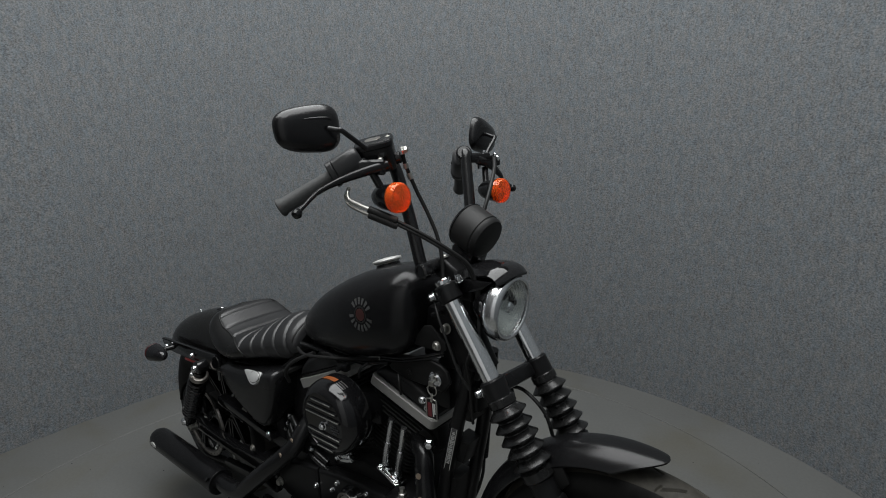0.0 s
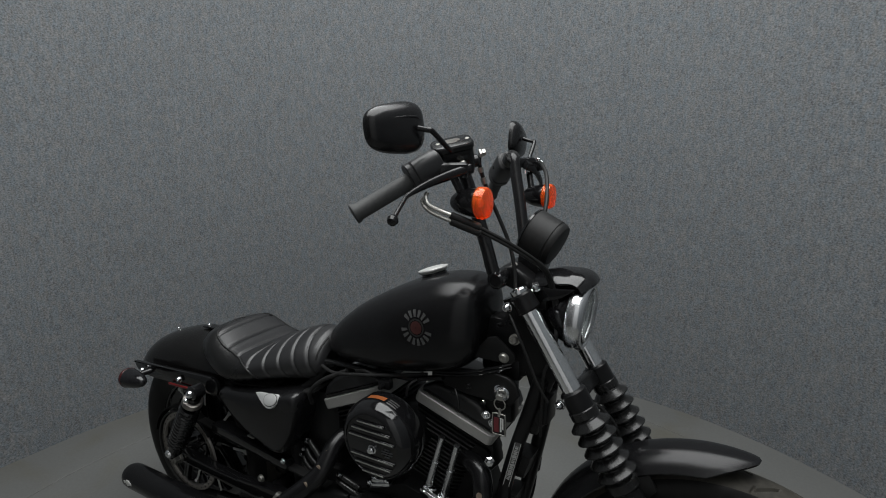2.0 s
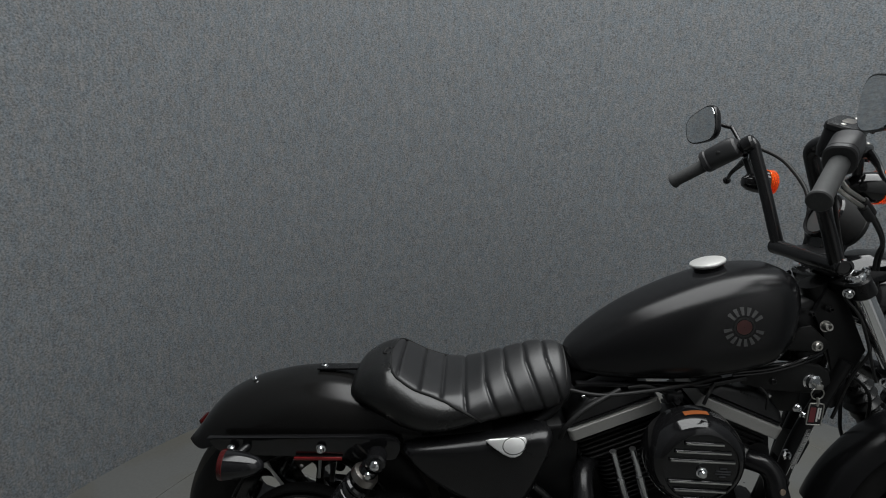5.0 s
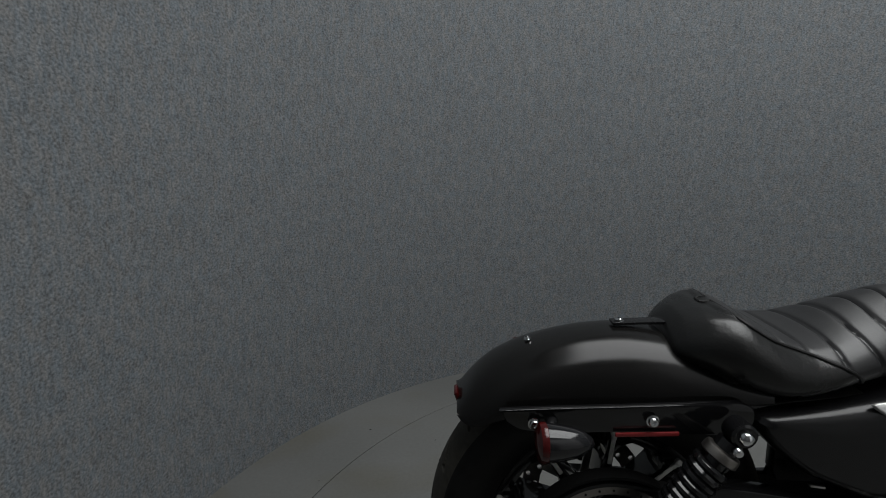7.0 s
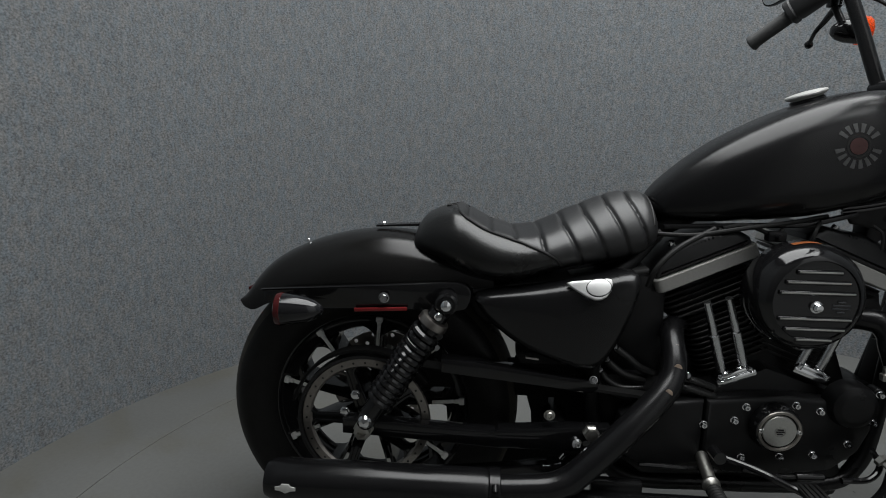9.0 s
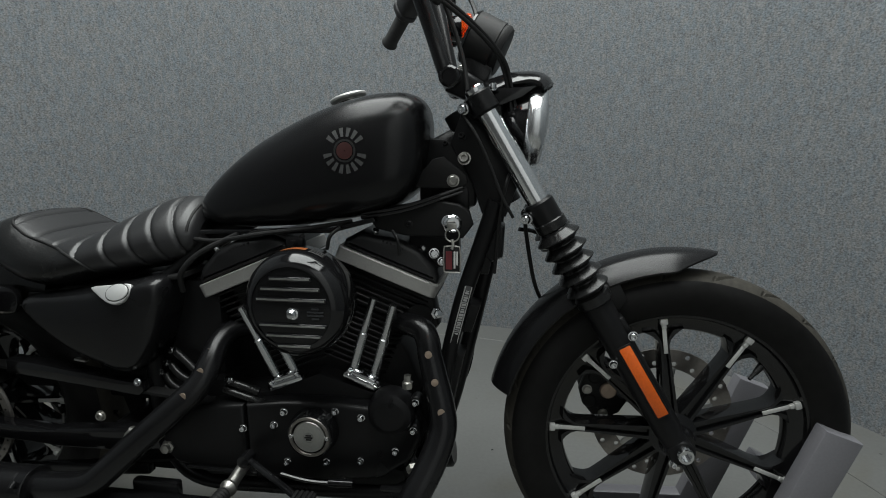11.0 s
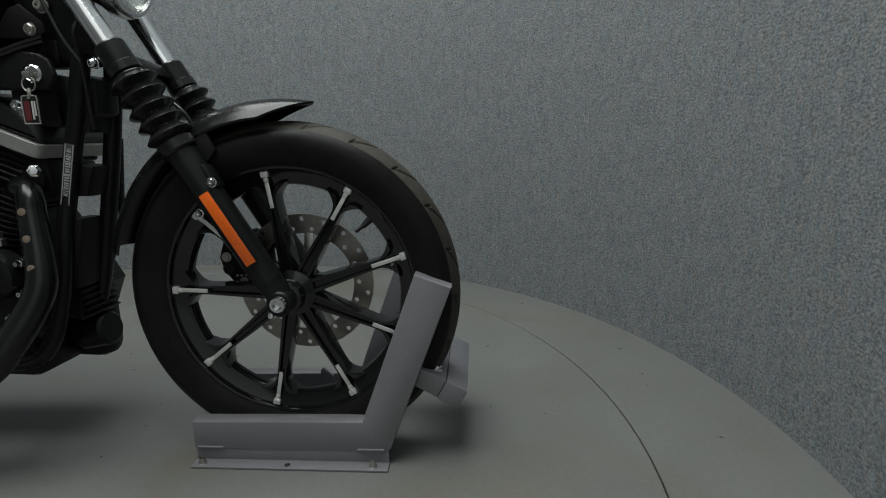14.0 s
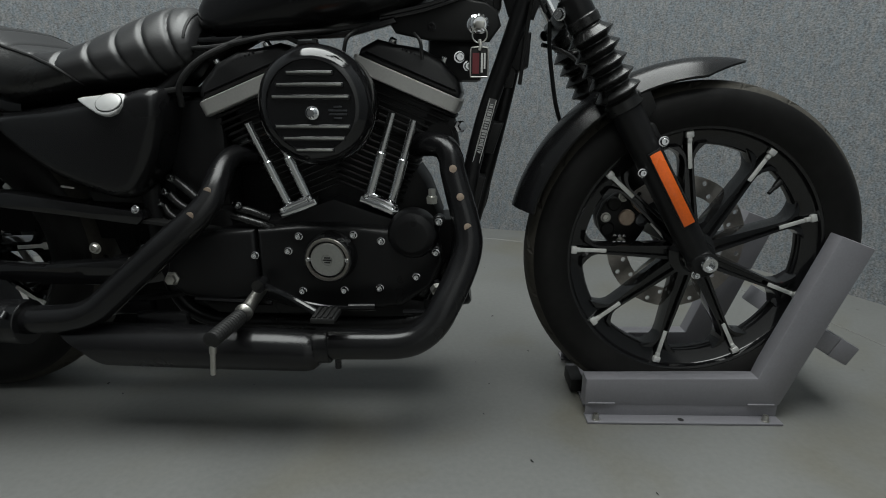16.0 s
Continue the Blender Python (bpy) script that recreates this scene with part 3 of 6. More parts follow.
parts("swingarm_bolt", (bolt((-0.382, -0.138, 0.360), (0, -1, 0), 0.009, 0.008), turned([(0.015, 0), (0.0165, 0.006), (0.0165, 0.010), (0.013, 0.014), (0.013, 0.022), (0.006, 0.023)], (-0.3013, -0.143, 0.3325), (0, -1, 0), 6)), STEEL, bike)
parts("adjuster", (turned([(0.0105, 0), (0.0105, 0.006), (0.006, 0.007), (0.0055, 0.003), (0.001, 0.003)], (-0.327, -0.148, 0.305), (0.1, -1, 0.5), 18), rod((-0.356, -0.145, 0.272), (-0.349, -0.150, 0.286), 0.0045, 10), rod((-0.366, -0.145, 0.256), (-0.354, -0.148, 0.262), 0.0042, 10), rod((-0.390, -0.145, 0.251), (-0.376, -0.148, 0.255), 0.0040, 10)), CHROME, bike)

# fuel tank
top = curve_of([-0.192, -0.186, -0.172, -0.159, -0.115, -0.061, -0.007, 0.045, 0.096, 0.147, 0.197, 0.232, 0.255, 0.271, 0.281, 0.285], [0.778, 0.794, 0.812, 0.825, 0.863, 0.901, 0.931, 0.956, 0.976, 0.991, 0.999, 1.000, 0.995, 0.983, 0.962, 0.940])
bot = curve_of([-0.192, -0.183, -0.170, -0.107, -0.004, 0.097, 0.185, 0.231, 0.258, 0.274, 0.285], [0.770, 0.757, 0.747, 0.740, 0.745, 0.755, 0.775, 0.792, 0.815, 0.845, 0.905])
wid = curve_of([-0.192, -0.18, -0.15, -0.08, 0.0, 0.08, 0.16, 0.22, 0.26, 0.278, 0.285], [0.012, 0.042, 0.062, 0.086, 0.102, 0.111, 0.113, 0.108, 0.090, 0.066, 0.025])


def tank_ring(x, n=56):
    t, b, w = top(x), bot(x), wid(x)
    zc = b + (t - b) * 0.40
    out = []
    for k in range(n):
        a = 2 * math.pi * k / n
        c, s = math.cos(a), math.sin(a)
        e1, e2 = (0.64, 0.72) if s > 0 else (0.62, 0.7)
        y = w * math.copysign(abs(c) ** e1, c)
        z = zc + ((t - zc) if s > 0 else (zc - b)) * math.copysign(abs(s) ** e2, s)
        out.append((x, y, z))
    return out


stations = [-0.192 + 0.477 * (0.5 - 0.5 * math.cos(math.pi * k / 70)) for k in range(71)]
tank_geo = loft([tank_ring(x) for x in stations])
tank = part("fuel_tank", tank_geo, DENIM, bike, "satin black peanut fuel tank with round emblem", 60)
part("tank_seam", join(slab([(-0.17, 0.738), (0.10, 0.748), (0.185, 0.770), (0.19, 0.762), (0.10, 0.738), (-0.17, 0.730)], -0.075, -0.060, 0.002)), SATIN, tank)
from mathutils.bvhtree import BVHTree
TANK_BVH = BVHTree.FromPolygons([Vector(v) for v in tank_geo[0]], tank_geo[1])


def on_tank(x, z, lift=0.0012):
    hit = TANK_BVH.ray_cast(Vector((x, -0.6, z)), Vector((0, 1, 0)))
    return hit[0] + hit[1] * lift if hit[0] is not None else Vector((x, -0.12, z))


EMX, EMZ = 0.146, 0.893


def emblem_patch(r0, r1, a0, a1, nr=2, na=3, lift=0.0008):
    vs, fs = [], []
    for i in range(nr + 1):
        for j in range(na + 1):
            r, a = r0 + (r1 - r0) * i / nr, a0 + (a1 - a0) * j / na
            vs.append(on_tank(EMX + r * math.cos(a), EMZ + r * math.sin(a), lift))
    for i in range(nr):
        for j in range(na):
            k = i * (na + 1) + j
            fs.append((k, k + 1, k + na + 2, k + na + 1))
    m = len(vs)
    vs += [v + Vector((0, 0.0006, 0)) for v in vs]
    fs += [tuple(i + m for i in f[::-1]) for f in fs]
    return vs, fs


part("emblem_disc", emblem_patch(0.0008, 0.0150, 0, 2 * math.pi, 3, 32), REDDECAL, tank, "dull red disc of the round emblem")
part("emblem_ring", emblem_patch(0.0168, 0.0205, 0, 2 * math.pi, 1, 40, 0.0006), DARK, tank)
for count, mid, span in ((6, 90, 128), (8, 270, 172)):
    for k in range(count):
        a = mid - span / 2 + span * (k + 0.5) / count
        h = span / count * 0.27
        part("emblem_bar", emblem_patch(0.0245, 0.0405, radians(a - h), radians(a + h), 2, 2), GREYDECAL, tank)
cap_at, cap_up = Vector((0.118, 0.018, 0.9830)), Vector((-0.30, 0.02, 1))
cap = part("fuel_cap", turned([(0.026, -0.004), (0.028, 0.006), (0.034, 0.008), (0.0365, 0.010), (0.0375, 0.013), (0.0365, 0.0155), (0.034, 0.0165), (0.022, 0.0185), (0.002, 0.0195)], cap_at, cap_up, 48), BRIGHT, tank, "polished silver screw-on fuel cap")
part("cap_neck", turned([(0.031, -0.008), (0.031, 0.003), (0.028, 0.005)], cap_at, cap_up, 36), SATIN, cap)

# seat
s_top = curve_of([-0.668, -0.662, -0.648, -0.630, -0.602, -0.578, -0.560, -0.540, -0.507, -0.475, -0.450, -0.425, -0.404, -0.360, -0.312, -0.272, -0.240, -0.208, -0.190, -0.178], [0.690, 0.712, 0.735, 0.752, 0.771, 0.778, 0.775, 0.764, 0.746, 0.734, 0.729, 0.731, 0.735, 0.753, 0.774, 0.790, 0.797, 0.797, 0.785, 0.762])
s_bot = curve_of([-0.668, -0.655, -0.620, -0.593, -0.545, -0.496, -0.364, -0.267, -0.210, -0.178], [0.676, 0.668, 0.656, 0.642, 0.620, 0.614, 0.641, 0.655, 0.668, 0.696])
s_wid = curve_of([-0.668, -0.660, -0.64, -0.61, -0.57, -0.50, -0.43, -0.36, -0.28, -0.21, -0.185, -0.178], [0.050, 0.074, 0.098, 0.118, 0.136, 0.147, 0.142, 0.128, 0.110, 0.094, 0.080, 0.062])
seam_z = curve_of([-0.606, -0.596, -0.575, -0.552, -0.512, -0.474, -0.436, -0.407, -0.379, -0.361], [0.790, 0.776, 0.760, 0.744, 0.7225, 0.710, 0.698, 0.687, 0.669, 0.640])
GROOVES = (-0.555, -0.505, -0.458, -0.411, -0.367, -0.323, -0.279, -0.235)


def seat_point(x, a, pleat=True):
    t, b, w = s_top(x), s_bot(x), s_wid(x)
    zc = b + (t - b) * 0.42
    c, s = math.cos(a), math.sin(a)
    e1, e2 = (0.92 + 0.26 * max(0.0, min(1.0, (x + 0.46) / 0.14)), 0.95 + 0.20 * max(0.0, min(1.0, (x + 0.46) / 0.14))) if s > 0 else (0.75, 0.8)
    y = w * math.copysign(abs(c) ** e1, c)
    z = zc + ((t - zc) if s > 0 else (zc - b)) * math.copysign(abs(s) ** e2, s)
    # dish of the saddle: centre lower than the shoulders, at the back
    dish = 0.016 * max(0.0, 1 - (abs(y) / max(w * 0.75, 0.01)) ** 2) * max(0.0, min(1, (-0.36 - x) / 0.10)) * max(0.0, min(1, (x + 0.64) / 0.05))
    v = Vector((x, y, z - dish))
    if pleat and s > -0.7:
        inside = x > -0.361 or z > seam_z(x) + 0.002
        if inside and -0.600 < x:
            slant = 0.42 * max(0.0, t - 0.012 - z) * max(-0.3, min(1.0, (x + 0.43) / 0.06))
            d = min(abs(x - slant - g) for g in GROOVES)
            dip = math.exp(-(d / 0.0027) ** 2) * 0.0046
            puff = 0.0018 * math.sin(min(1.0, d / 0.012) * math.pi / 2)
            nrm = Vector((0, c, max(s, 0.05))).normalized()
            v -= nrm * dip
            v += nrm * puff
    return v


seat_rings = [[seat_point(-0.668 + 0.490 * k / 190, 2 * math.pi * j / 96) for j in range(96)] for k in range(191)]
sv, sf = loft(seat_rings)


def in_insert(f):
    c = sum((Vector(sv[i]) for i in f), Vector()) / len(f)
    return len(f) == 4 and c.x > -0.598 and c.z > s_bot(c.x) + 0.02 and (c.x > -0.362 or c.z > seam_z(c.x) + 0.001)


seat = part("seat", (sv, [f for f in sf if not in_insert(f)]), HIDE, bike, "black leather solo seat with pleated insert", 70)
part("pleated_insert", (sv, [f for f in sf if in_insert(f)]), LEATHER, seat, "smooth black leather seat insert with sewn pleats", 70)


def seat_angle(x, z, side):
    """The angle at which the seat's flank has the height z."""
    best = min((abs(seat_point(x, math.pi * k / 400 - math.pi / 2, False).z - z), k) for k in range(401))
    a = math.pi * best[1] / 400 - math.pi / 2
    return a if side > 0 else math.pi - a


for side in (-1, 1):
    line = []
    for k in range(27):
        x = -0.598 + 0.236 * k / 26
        p = seat_point(x, seat_angle(x, min(seam_z(x), s_top(x) - 0.004), side), False)
        line.append(p + Vector((0, 0.0006 * side, 0.0006)))
    part("piping", tube(line, 0.0030, 8, 2), RUBBER, seat, "black seat piping")
crest = seat_angle(-0.598, min(seam_z(-0.598), s_top(-0.598) - 0.004), 1)
line = [seat_point(-0.598, crest + (math.pi - 2 * crest) * k / 12, False) + Vector((0, 0, 0.0006)) for k in range(13)]
part("piping", tube(line, 0.0030, 8, 2), RUBBER, seat)
line = [seat_point(-0.193, math.pi * k / 30, False) + Vector((0.001, 0, 0.001)) for k in range(2, 29)]
part("piping", tube(line, 0.0028, 8, 2), RUBBER, seat)
part("seat_base", slab([(-0.60, 0.635), (-0.50, 0.612), (-0.35, 0.632), (-0.20, 0.655), (-0.20, 0.645), (-0.35, 0.620), (-0.50, 0.600), (-0.60, 0.62)], -0.105, 0.105, 0.004), RUBBER, seat)
part("seat_tab", join(slab([(-0.752, 0.712), (-0.752, 0.716), (-0.65, 0.722), (-0.65, 0.716)], -0.014, 0.014, 0.001)), SATIN, bike)
part("seat_bolt", bolt((-0.738, 0, 0.715), (-0.1, 0, 1), 0.0075, 0.007), CHROME, bike)

# rear fender
f_top = curve_of([-1.034, -1.020, -1.000, -0.970, -0.925, -0.873, -0.792, -0.734, -0.690, -0.60, -0.50], [0.560, 0.582, 0.610, 0.638, 0.664, 0.684, 0.703, 0.708, 0.706, 0.688, 0.655])
f_edge = curve_of([-1.034, -1.024, -1.005, -0.965, -0.908, -0.783, -0.663, -0.557, -0.50], [0.556, 0.545, 0.541, 0.558, 0.578, 0.592, 0.600, 0.608, 0.610])
f_wid = curve_of([-1.034, -1.00, -0.94, -0.85, -0.70, -0.50], [0.072, 0.088, 0.100, 0.106, 0.110, 0.110])


def fender_ring(x, inset):
    t, e, w = f_top(x) - inset, f_edge(x), f_wid(x) - inset
    out = []
    for k in range(29):
        a = math.pi * k / 28
        c, s = math.cos(a), math.sin(a)
        out.append((x, w * math.copysign(abs(c) ** 0.80, c), e + (t - e) * max(0.0, s) ** 0.86))
    return out


rings = []
for k in range(61):
    x = -1.034 + 0.534 * (k / 60) ** 1.25
    o = fender_ring(x, 0)
    rings.append(o + fender_ring(x, 0.004)[::-1])
rear_fender = part("rear_fender", loft(rings), ENAMEL, bike, "satin black bobbed rear fender", 50)
part("fender_bolt", bolt((-0.905, 0.0, 0.675), (-0.3, 0, 1), 0.0055, 0.006), CHROME, rear_fender)
part("tail_reflector", join(moved(block(0.008, 0.040, 0.020, bevel=0.003), pose(-1.033, 0, 0.563, 0, -20, 0))), RED, rear_fender, "small dark red tail reflector")
for side in (-1, 1):
    y = 0.128 * side
    strut = part("fender_strut", slab([(p.x, p.z) for p in glide([(-0.958, 0, 0.594), (-0.945, 0, 0.600), (-0.72, 0, 0.614), (-0.60, 0, 0.622), (-0.565, 0, 0.622), (-0.545, 0, 0.608), (-0.548, 0, 0.580), (-0.575, 0, 0.566), (-0.72, 0, 0.566), (-0.90, 0, 0.562), (-0.945, 0, 0.574), (-0.958, 0, 0.590)], 4)], y - 0.006, y + 0.008, 0.0025, 2), GLOSS, bike, "gloss black fender strut")
    for x, z in ((-0.907, 0.580), (-0.713, 0.591)):
        part("strut_bolt", bolt((x, y + 0.011 * side, z), (0, side, 0), 0.0085, 0.009), CHROME, strut)
    part("side_reflector", moved(block(0.105, 0.004, 0.0075, bevel=0.0015), pose(-0.72, y + 0.012 * side, 0.567, 0, -3, 0)), REDREF, strut, "slim dark red side reflector")
    part("stalk", rod((-0.875, y, 0.582), (-0.890, 0.170 * side, 0.578), 0.010, 14, 0.008), SATIN, strut)
    sig = part("turn_signal", turned([(0.003, -0.016), (0.010, -0.012), (0.0175, -0.001), (0.0235, 0.014), (0.0275, 0.034), (0.030, 0.052), (0.031, 0.060)], (-0.836, 0.188 * side, 0.576), (-1, 0.05 * side, 0), 32), LAMPSHELL, bike, "black bullet rear turn signal with dark red lens")
    part("lens", turned([(0.031, 0.060), (0.0318, 0.061), (0.0318, 0.065), (0.030, 0.071), (0.020, 0.075), (0.002, 0.077)], (-0.836, 0.188 * side, 0.576), (-1, 0.05 * side, 0), 32), RED, sig)

# shock absorbers
for side in (-1, 1):
    y = 0.172 * side
    a, b = Vector((-0.588, y, 0.594)), Vector((-0.744, y - 0.004 * side, 0.349))
    d = (b - a).normalized()
    shock = part("shock_absorber", join(rod(a + d * 0.02, b - d * 0.01, 0.0205, 20), turned([(0.011, 0), (0.024, 0.004), (0.027, 0.020), (0.025, 0.030), (0.031, 0.032), (0.031, 0.036), (0.02, 0.038)], b - d * 0.050, d * -1, 24)), GLOSS, bike, "black coil-over rear shock absorber")
    part("upper_cap", turned([(0.022, 0), (0.0280, 0.002), (0.0295, 0.006), (0.0300, 0.016), (0.026, 0.019)], a + d * 0.036, d, 28), DISC, shock, "worn silver upper shroud")
    parts("eye", (turned([(0.017, -0.019), (0.021, -0.016), (0.021, 0.016), (0.017, 0.019)], a, (0, 1, 0), 24), turned([(0.012, -0.016), (0.017, -0.014), (0.017, 0.014), (0.012, 0.016)], b, (0, 1, 0), 20)), GLOSS, shock)
    pts = []
    L0, L1 = 0.064, (b - a).length - 0.052
    u = d.cross(Vector((0, 1, 0))).normalized()
    turns = 13
    for k in range(int(turns * 16) + 1):
        t = k / (turns * 16)
        ang = 2 * math.pi * turns * t
        pts.append(a + d * (L0 + (L1 - L0) * t) + 0.0246 * (math.cos(ang) * u + math.sin(ang) * Vector((0, 1, 0))))
    part("spring", tube(pts, 0.0074, 8, 1), GLOSS, shock, "gloss black coil spring")
    parts("bolt", (turned([(0.0115, 0), (0.0120, 0.004), (0.0095, 0.010), (0.005, 0.013), (0.001, 0.014)], a + Vector((0, 0.018 * side, 0)), (0, side, 0), 20), turned([(0.0075, 0), (0.0080, 0.004), (0.006, 0.008), (0.001, 0.009)], a + d * 0.024 + Vector((0, 0.024 * side, 0)), (0, side, 0), 16), turned([(0.013, 0), (0.014, 0.004), (0.010, 0.010), (0.001, 0.013)], b + Vector((0, 0.016 * side, 0.003)), (0, side, 0), 18)), CHROME, shock, "chrome shock mounting bolts")

# side cover over the oil tank
cover = [(-0.540, 0.592), (-0.519, 0.606), (-0.410, 0.622), (-0.304, 0.640), (-0.244, 0.652), (-0.222, 0.642), (-0.224, 0.600), (-0.242, 0.540), (-0.264, 0.492), (-0.290, 0.460), (-0.322, 0.453), (-0.360, 0.462), (-0.436, 0.492), (-0.490, 0.530), (-0.525, 0.566)]
cc = Vector((-0.360, 0, 0.560))
edge = [Vector((p.x, 0, p.z)) for p in glide([(x, 0, z) for x, z in cover] + [(cover[0][0], 0, cover[0][1])], 6)[:-1]]
shell_rings = [[(p.x, -0.03, p.z) for p in edge], [(p.x, -0.112, p.z) for p in edge]]
for k in range(1, 9):
    a = radians(90 * k / 8)
    ins = 0.026 * (1 - math.cos(a))
    shell_rings.append([])
    for p in edge:
        v = cc - p
        v = Vector((v.x * 0.55, 0, v.z)).normalized()
        q = p + v * ins
        shell_rings[-1].append((q.x, -0.112 - 0.034 * math.sin(a), q.z))
for f, h in ((0.75, 0.0015), (0.4, 0.0025), (0.05, 0.003)):
    shell_rings.append([(cc.x + (x - cc.x) * f, -0.146 - h, cc.z + (z - cc.z) * f) for x, y, z in shell_rings[10 - 1]])
cov = part("side_cover", loft(shell_rings), SATIN, bike, "satin black oil tank side cover with chrome badge", 50)
TILT_B = Matrix.Translation((0, -0.1495, 0.617)) @ Matrix.Rotation(radians(-27), 4, "X")
shield = [(-0.3635, 0.016), (-0.352, 0.0195), (-0.310, 0.0235), (-0.275, 0.0270), (-0.2645, 0.0255), (-0.2620, 0.019), (-0.2660, 0.004), (-0.276, -0.0085), (-0.289, -0.0145), (-0.302, -0.0150), (-0.318, -0.0105), (-0.337, -0.001), (-0.355, 0.009)]
shield = [(-0.3635 + (x + 0.3635) * 0.85, z) for x, z in shield]
badge = part("badge", moved(slab(shield, -0.004, 0.006, 0.0025, 3), TILT_B), BADGE, cov, "polished silver shield badge")
oval = [(-0.3040 + 0.0225 * math.cos(2 * math.pi * k / 24), 0.0085 + 0.0165 * math.sin(2 * math.pi * k / 24) + 0.002 * math.cos(2 * math.pi * k / 24)) for k in range(24)]
part("badge_inlay", moved(slab(oval, -0.0062, -0.002, 0.0012), TILT_B), BADGE, badge)
part("badge_outline", moved(slab([(x + (x + 0.3040) * 0.07, z + (z - 0.0085) * 0.09) for x, z in oval], -0.0044, -0.002, 0.0), TILT_B), DARK, badge)

# bright tab put in for the glint at the cover's lower edge
part("cover_glint", moved(block(0.026, 0.010, 0.004, bevel=0.001), pose(-0.4205, -0.128, 0.4745, 0, 7, 0)), STEEL, cov, "small steel tab standing for a glint under the cover")

# ---- engine ----
VC = Vector((0.060, 0, 0.360))     # crank centre
SKEW = Matrix(((1, 0, 0, 0), (0.12, 1, 0, 0), (0, 0, 1, 0), (0, 0, 0, 1)))   # the cases taper to the front
engine = part("engine", moved(slab([(-0.24, 0.26), (-0.22, 0.38), (-0.05, 0.41), (0.06, 0.45), (0.17, 0.41), (0.24, 0.39), (0.275, 0.32), (0.24, 0.235), (0.05, 0.205), (-0.18, 0.215)], -0.075, 0.150, 0.012), SKEW), POWDER, bike, "black V-twin engine with two finned cylinders")
part("cam_cover", moved(slab([(-0.074, 0.262), (-0.074, 0.398), (0.004, 0.404), (0.106, 0.402), (0.166, 0.394), (0.225, 0.385), (0.268, 0.355), (0.272, 0.330), (0.250, 0.280), (0.195, 0.240), (0.10, 0.232), (-0.02, 0.240)], -0.114, -0.07, 0.010, 3), SKEW), POWDER, engine, "matt black cam cover")
part("sprocket_cover", moved(slab([(-0.250, 0.298), (-0.240, 0.360), (-0.20, 0.388), (-0.150, 0.395), (-0.0775, 0.398), (-0.0775, 0.262), (-0.15, 0.252), (-0.22, 0.268)], -0.113, -0.06, 0.010, 3), SKEW), POWDER, engine, "matt black sprocket cover")
part("oil_pump_bump", turned([(0.048, 0), (0.047, 0.022), (0.042, 0.034), (0.032, 0.040), (0.028, 0.041), (0.001, 0.042)], (0.216, -0.072, 0.388), (0, -1, 0), 36), POWDER, engine)
tim = part("timing_cover", turned([(0.050, 0), (0.049, 0.016), (0.046, 0.026), (0.044, 0.030), (0.041, 0.031), (0.038, 0.029), (0.034, 0.029), (0.033, 0.027), (0.001, 0.027)], (0.062, -0.104, 0.346), (0, -1, 0), 48), GLOSS, engine, "round gloss black timing cover with silver centre")
part("timing_ring", turned([(0.0345, 0.0292), (0.036, 0.0325), (0.0405, 0.0325), (0.042, 0.0305)], (0.062, -0.104, 0.346), (0, -1, 0), 48, False), DISC, tim, "dark steel ring round the timing disc")
part("timing_disc", turned([(0.032, 0), (0.0325, 0.003), (0.031, 0.005), (0.011, 0.0055), (0.0105, 0.0045), (0.009, 0.0045), (0.0085, 0.006), (0.001, 0.006)], (0.062, -0.1305, 0.346), (0, -1, 0), 40), ALLOY, tim, "brushed silver timing disc")
parts("disc_bar", [moved(block(w, 0.002, 0.0022, bevel=0.0), Matrix.Translation((0.062, -0.1373, 0.346 + dz))) for w, dz in ((0.011, 0.0045), (0.016, 0.0), (0.011, -0.0045))], DARK, tim)
for x in (0.025, 0.099):
    part("timing_screw", bolt((x, -0.133, 0.346), (0, -1, 0), 0.0042, 0.005), CHROME, tim)
for x, z in ((0.004, 0.385), (0.105, 0.387), (0.156, 0.374), (-0.017, 0.357), (-0.079, 0.349), (0.005, 0.277), (0.084, 0.277), (0.152, 0.280), (0.222, 0.302)):
    part("cover_bolt", bolt((x, -0.114 + 0.12 * x, z), (0, -1, 0), 0.0062, 0.009), CHROME, engine)
for x, z in ((0.206, 0.419), (0.265, 0.413), (0.260, 0.353)):
    part("cover_bolt", bolt((x, -0.092, z), (0, -1, 0), 0.0058, 0.010), CHROME, engine)
    part("bolt_lug", turned([(0.011, 0), (0.011, 0.022), (0.009, 0.024)], (x, -0.068, z), (0, -1, 0), 16), POWDER, engine)
part("oil_bolt", turned([(0.013, 0), (0.014, 0.006), (0.010, 0.008), (0.010, 0.016), (0.004, 0.017)], (-0.236, -0.138, 0.305), (0, -1, 0), 6), STEEL, engine)
parts("oil_line", (tube([(0.26, -0.10, 0.30), (0.275, -0.11, 0.27), (0.25, -0.12, 0.245), (0.20, -0.12, 0.24)], 0.006, 10),), GLOSS, engine)
parts("oil_sender", (turned([(0.010, 0), (0.011, 0.012), (0.007, 0.014), (0.007, 0.026)], (0.255, -0.115, 0.452), (0, 0, 1), 6), turned([(0.012, 0), (0.012, 0.01), (0.006, 0.012), (0.006, 0.02)], (0.262, -0.12, 0.292), (0.3, -0.6, -0.3), 6)), STEEL, engine)


part("upper_crankcase", slab([(-0.20, 0.36), (-0.19, 0.475), (-0.12, 0.515), (-0.02, 0.455), (0.06, 0.440), (0.14, 0.455), (0.215, 0.500), (0.235, 0.470), (0.262, 0.40), (0.25, 0.34)], 0.0, 0.125, 0.012), FINS, engine)


